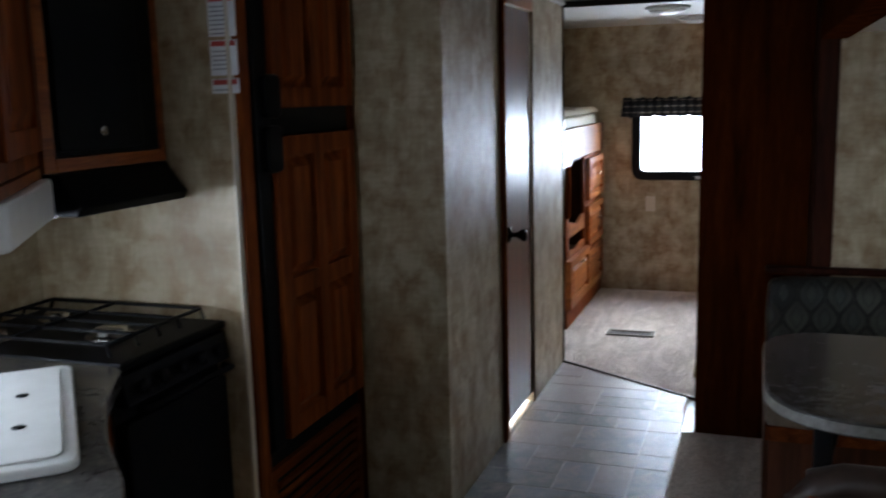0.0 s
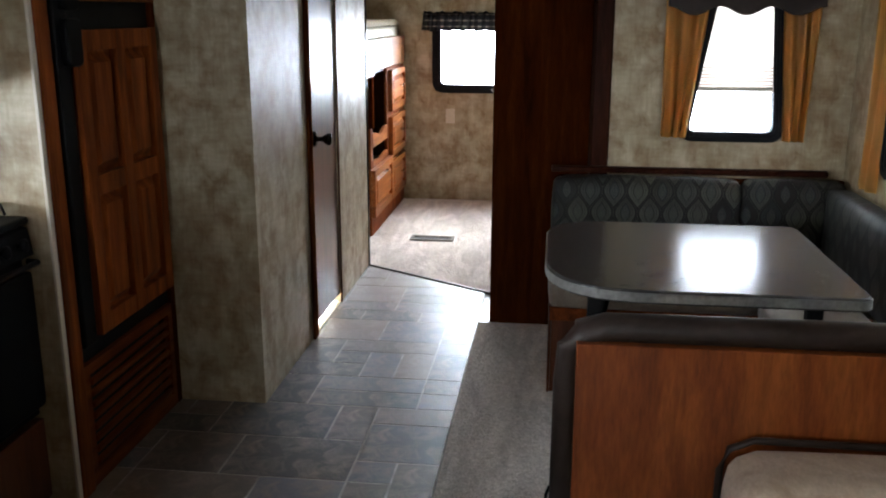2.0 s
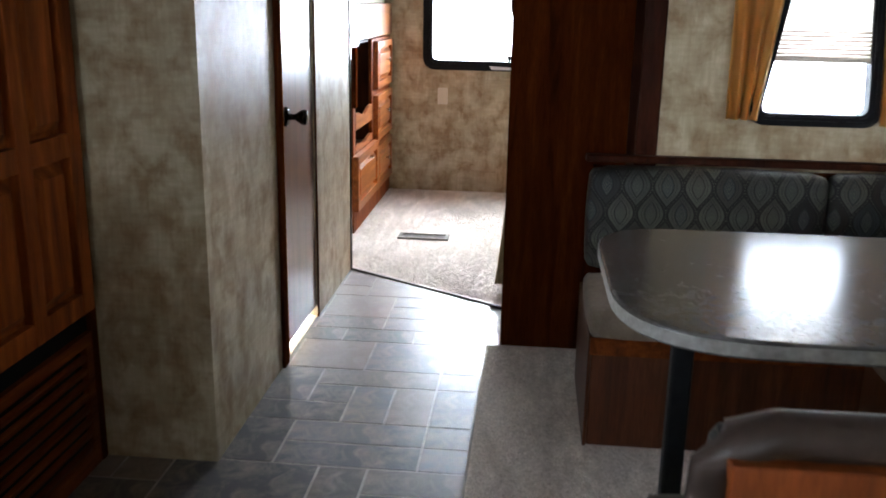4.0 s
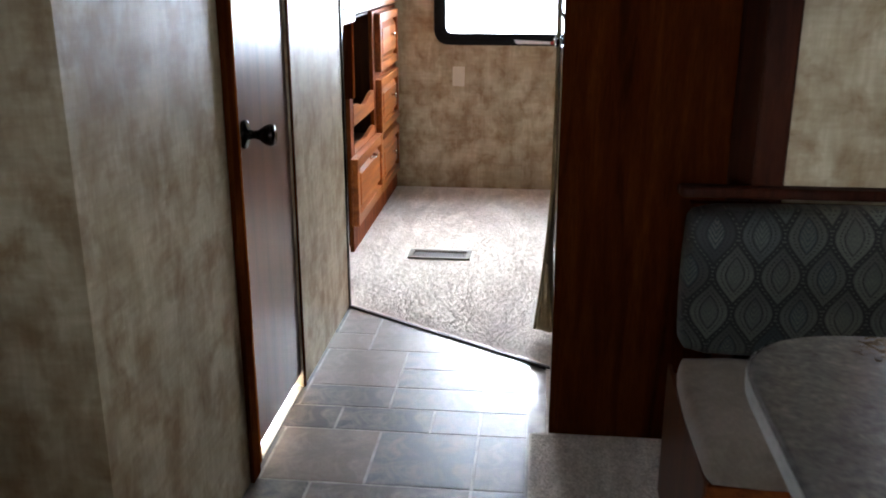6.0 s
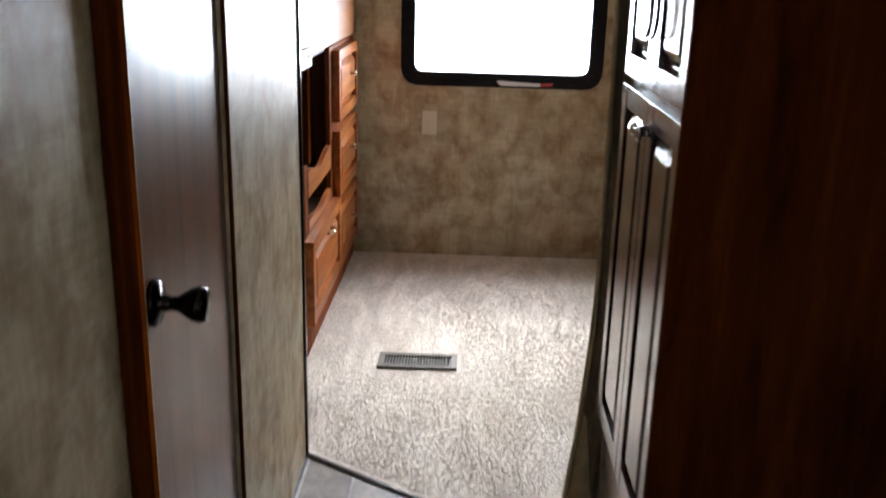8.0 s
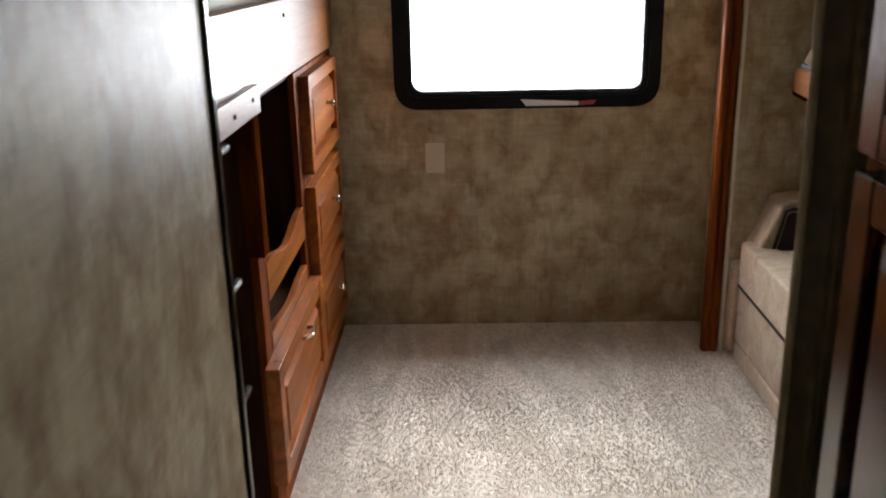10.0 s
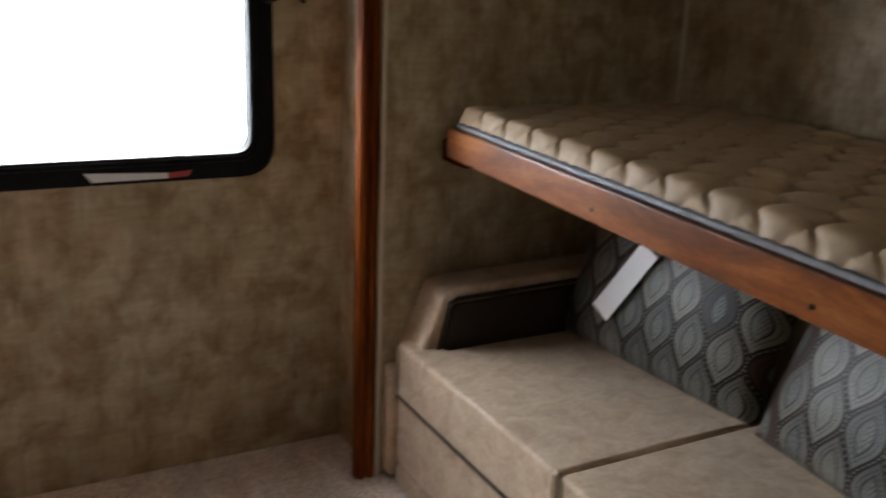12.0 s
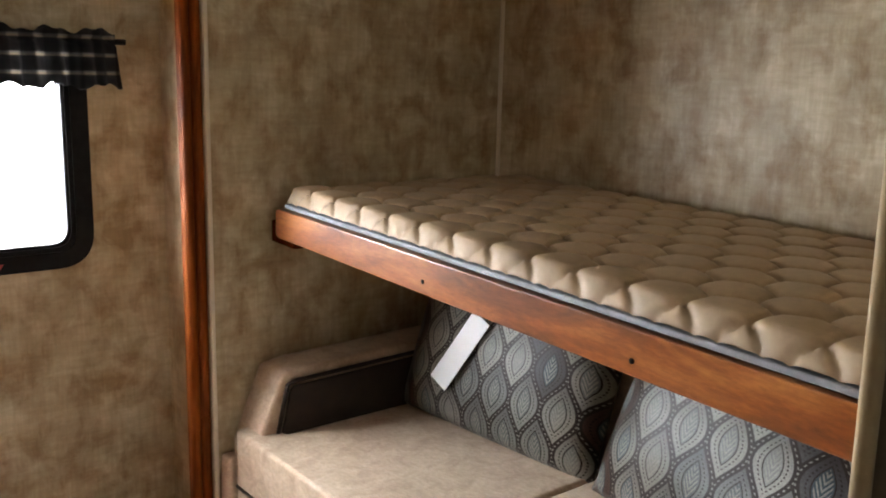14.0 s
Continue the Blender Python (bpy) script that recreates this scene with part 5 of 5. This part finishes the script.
def pleated_shade(name, label, f0, f1, z0, z1, axis, d):
    """A folded cloth shade pulled part of the way down a window; f0 and f1 give its ends at a height."""
    s = thing(name, swap(axis, (f0(z0) + f1(z0)) / 2, z0, d), label, "blind")
    n = 26
    part("cloth", sheet(4, n * 2, lambda u, v: swap(axis, f0(z1 + (z0 - z1) * v) + (f1(z1 + (z0 - z1) * v) - f0(z1 + (z0 - z1) * v)) * u, z1 + (z0 - z1) * v, d - (0.008 if round(v * n * 2) % 2 else 0)), 0.0008), "shade_glow", s)
    for k in range(6):
        z = z0 + 0.006 + 0.014 * k
        part("pleat", prism([(f0(z), z), (f1(z), z), (f1(z), z + 0.005), (f0(z), z + 0.005)], axis, d - 0.014, d - 0.009, 0.001), "pleat_stack", s, "gathered tan pleat")
    part("bottom_rail", prism([(f0(z0), z0 - 0.02), (f1(z0), z0 - 0.02), (f1(z0), z0), (f0(z0), z0)], axis, d - 0.012, d + 0.004, 0.002), "shade_cloth", s)
    return s


def shade_material():
    m, nt, p = nodes_of("thin_pleated_shade")
    tr = nt.nodes.new("ShaderNodeBsdfTranslucent")
    tr.inputs[0].default_value = (0.80, 0.72, 0.62, 1)
    mx = nt.nodes.new("ShaderNodeMixShader")
    mx.inputs[0].default_value = 0.65
    p.inputs["Base Color"].default_value = (0.72, 0.62, 0.50, 1)
    p.inputs["Roughness"].default_value = 0.9
    nt.links.new(p.outputs[0], mx.inputs[1])
    nt.links.new(tr.outputs[0], mx.inputs[2])
    nt.links.new(mx.outputs[0], nt.nodes["Material Output"].inputs[0])
    return m


M["shade_glow"] = shade_material()
pleated_shade("pleated_blind", "pale pleated shade half drawn over the slanted window", lambda z: 2.195 + (z - 0.985) * 0.162 + 0.004, lambda z: 2.571 - (z - 0.985) * 0.072, 1.19, 1.53, "y", 4.595)
pleated_shade("pleated_blind", "pale pleated shade drawn over the side window", lambda z: 2.855, lambda z: 4.095, 1.06, 1.53, "x", XR + 0.02)
hanging("curtain", "gold satin side curtain beside the slanted window", (2.082, 4.555), (2.275, 4.555), 0.975, 1.57, 3.0, 0.017, "gold", 0, (0.97, 0.7, 0.12))
hanging("curtain", "gold satin side curtain beside the slanted window", (2.545, 4.555), (2.71, 4.555), 0.965, 1.57, 3.0, 0.017, "gold", 0, (0.97, 0.7, 0.7))
hanging("curtain", "gold satin side curtain beside the wide window", (XR - 0.03, 4.30), (XR - 0.03, 4.12), 0.83, 1.57, 2.2, 0.016, "gold")


def dinette_valance():
    v = thing("valance", (2.39, 4.54, 1.5), "dark brown scalloped valance over the dinette window", "valance")
    n = 40
    top = [(2.09 + 0.62 * k / n, 1.61) for k in range(n + 1)]
    low = [(2.71 - 0.62 * k / n, 1.500 + 0.018 * math.cos(k / n * 6 * math.pi)) for k in range(n + 1)]
    part("cloth_board", prism(top + low, "y", 4.50, 4.545, 0.003), "brown_piping", v)
    return v


dinette_valance()


def pendant():
    p = thing("pendant_light", (2.2, 3.4, 1.6), "bronze ceiling light with white bell glass shades", "lamp")
    part("canopy", box(2.06, 2.40, 3.36, 3.44, 1.716, 1.7445, 0.006), "bronze", p)
    for x in (2.11, 2.325):
        part("arm", tube([(x + 0.012, 3.40, 1.716), (x + 0.022, 3.40, 1.705), (x + 0.014, 3.40, 1.69), (x, 3.40, 1.68)], 0.008), "bronze", p)
        part("socket", lathe([(0.022, 0), (0.026, 0.01), (0.018, 0.05), (0.006, 0.055)], 18, Matrix.Translation((x, 3.40, 1.655))), "bronze", p)
        part("shade", lathe([(0.071, 0), (0.069, 0.004), (0.062, 0.03), (0.044, 0.068), (0.026, 0.09), (0.02, 0.092), (0.022, 0.085), (0.039, 0.066), (0.056, 0.03), (0.064, 0.002)], 32, Matrix.Translation((x, 3.40, 1.555))), "frost", p, "white frosted bell shade")
    return p


pendant()


def ceiling_vent(x, y):
    c = thing("ceiling_vent", (x, y, ZC), "round white plastic ceiling vent with ring louvres", "vent", "round ceiling vents")
    for r in (0.085, 0.06, 0.035):
        part("ring", lathe([(r, 0), (r, 0.012), (r - 0.012, 0.016), (r - 0.018, 0.002)], 28, Matrix.Translation((x, y, ZC - 0.0165))), "white", c)
    part("throat", lathe([(0.02, 0), (0.02, 0.002)], 20, Matrix.Translation((x, y, ZC - 0.004))), "black_matte", c)
    return c


for vx, vy in ((0.93, 4.85), (1.33, 6.6)):
    ceiling_vent(vx, vy)


def ceiling_lamp(x, y):
    c = thing("ceiling_light", (x, y, ZC), "switched-off white dome ceiling light on a white base", "lamp")
    part("base", lathe([(0.13, 0), (0.13, 0.014), (0.12, 0.018)], 30, Matrix.Translation((x, y, ZC - 0.0185))), "white", c)
    part("dome", lathe([(0.001, 0), (0.05, 0.003), (0.09, 0.014), (0.11, 0.03)], 30, Matrix.Translation((x, y, ZC - 0.049))), "frost", c, "frosted glass dome")
    return c


for vx, vy in ((1.05, 6.45), (1.15, 7.3)):
    ceiling_lamp(vx, vy)
structure("trim_10", box(BX + 0.002, 1.40, 5.775, 5.80, ZC - 0.035, ZC - 0.001, 0.004), "bronze", "dark ceiling curtain track", "trim")
structure("trim_11", box(BX + 0.0005, BX + 0.022, 3.80, 5.80, ZC - 0.025, ZC - 0.001, 0.004), "ceiling", "pale crown strip along the hallway wall", "trim")

# ---- floor pieces ----
def floor_tiles():
    """Vinyl tiles in a random ashlar bond on a 0.13 m grid."""
    rng = random.Random(7)
    u = 0.146
    nx, ny = 13, 49
    x0, y0 = 1.291 - nx * u, 5.835 - ny * u
    used = set()
    shapes = {}
    sizes = [(2, 1), (2, 2), (3, 2), (1, 2), (2, 1), (1, 1), (3, 1), (2, 2)]
    for j in range(ny):
        for i in range(nx):
            if (i, j) in used:
                continue
            pick = rng.sample(sizes, len(sizes)) + [(1, 1)]
            for w, h in pick:
                cells = [(i + a, j + b) for a in range(w) for b in range(h)]
                if i + w <= nx and j + h <= ny and not any(c in used for c in cells):
                    break
            used.update(cells)
            if (w, h) not in shapes:
                g = 0.0040
                bm = prism(rect(g, w * u - g, g, h * u - g), "z", -0.0062, 0.0)
                top = [e for e in bm.edges if all(abs(v.co.z) < 1e-6 for v in e.verts)]
                bmesh.ops.bevel(bm, geom=top, offset=0.0007, segments=1, affect="EDGES")
                me = bpy.data.meshes.new("tile")
                bm.to_mesh(me)
                bm.free()
                me.materials.append(M["tile"])
                shapes[(w, h)] = me
            x, y = x0 + i * u, y0 + j * u
            # the carpet's slanted edge cuts the last row
            if y + h * u > 5.83 - (x + w * u - BX) * 0.63 + 0.05 and x > BX - 0.1:
                if y > 5.83 - (x - BX) * 0.63:
                    continue
            if x < XL or (x + w * u < 0.1 and y > 0.8):
                continue
            t = new("tile", shapes[(w, h)])
            t.parent = floor
            t.location = (x, y, 0.0005 * rng.random() - 0.001)


floor_tiles()


def tufts(name, region, count, seed, label):
    """Carpet pile: leaning tufts over a stretch of floor."""
    rng = np.random.default_rng(seed)
    x0, x1, y0, y1 = region
    x, y = rng.uniform(x0, x1, count), rng.uniform(y0, y1, count)
    keep = np.ones(count, bool)
    if name == "carpet_pile_bunk":
        keep = (y > 5.85 - (x - BX) * 0.63) & ~((x > 0.68) & (x < 1.005) & (y > 6.44) & (y < 6.60)) & ((x < 1.86) | (y > 5.9))
    x, y = x[keep], y[keep]
    n = len(x)
    a = rng.uniform(0, 2 * math.pi, n)
    lean = rng.normal(0, 0.0008, (n, 2)) + np.stack([0.0012 * np.sin(x * 9), 0.0012 * np.cos(y * 4)], 1)
    h = rng.uniform(0.0009, 0.0023, n)
    r = rng.uniform(0.0018, 0.0032, n)
    verts = np.zeros((n, 4, 3))
    for k in range(3):
        verts[:, k, 0], verts[:, k, 1] = x + r * np.cos(a + k * 2.094), y + r * np.sin(a + k * 2.094)
    verts[:, 3, 0], verts[:, 3, 1], verts[:, 3, 2] = x + lean[:, 0], y + lean[:, 1], h
    base = np.arange(n)[:, None] * 4
    faces = np.concatenate([base + np.array([0, 1, 3]), base + np.array([1, 2, 3]), base + np.array([2, 0, 3])])
    me = bpy.data.meshes.new(name)
    me.from_pydata(verts.reshape(-1, 3).tolist(), [], faces.tolist())
    me.materials.append(M["carpet"])
    return tagged(new(name, me), label, "carpet pile", kind="stuff")


tufts("carpet_pile_bunk", (0.43, 1.9, 5.3, YE - 0.01), 170000, 3, "short oatmeal cut pile of the bunk room carpet")
tufts("carpet_pile_dinette", (1.30, 1.66, 2.9, 4.84), 40000, 4, "short oatmeal cut pile of the dinette carpet")
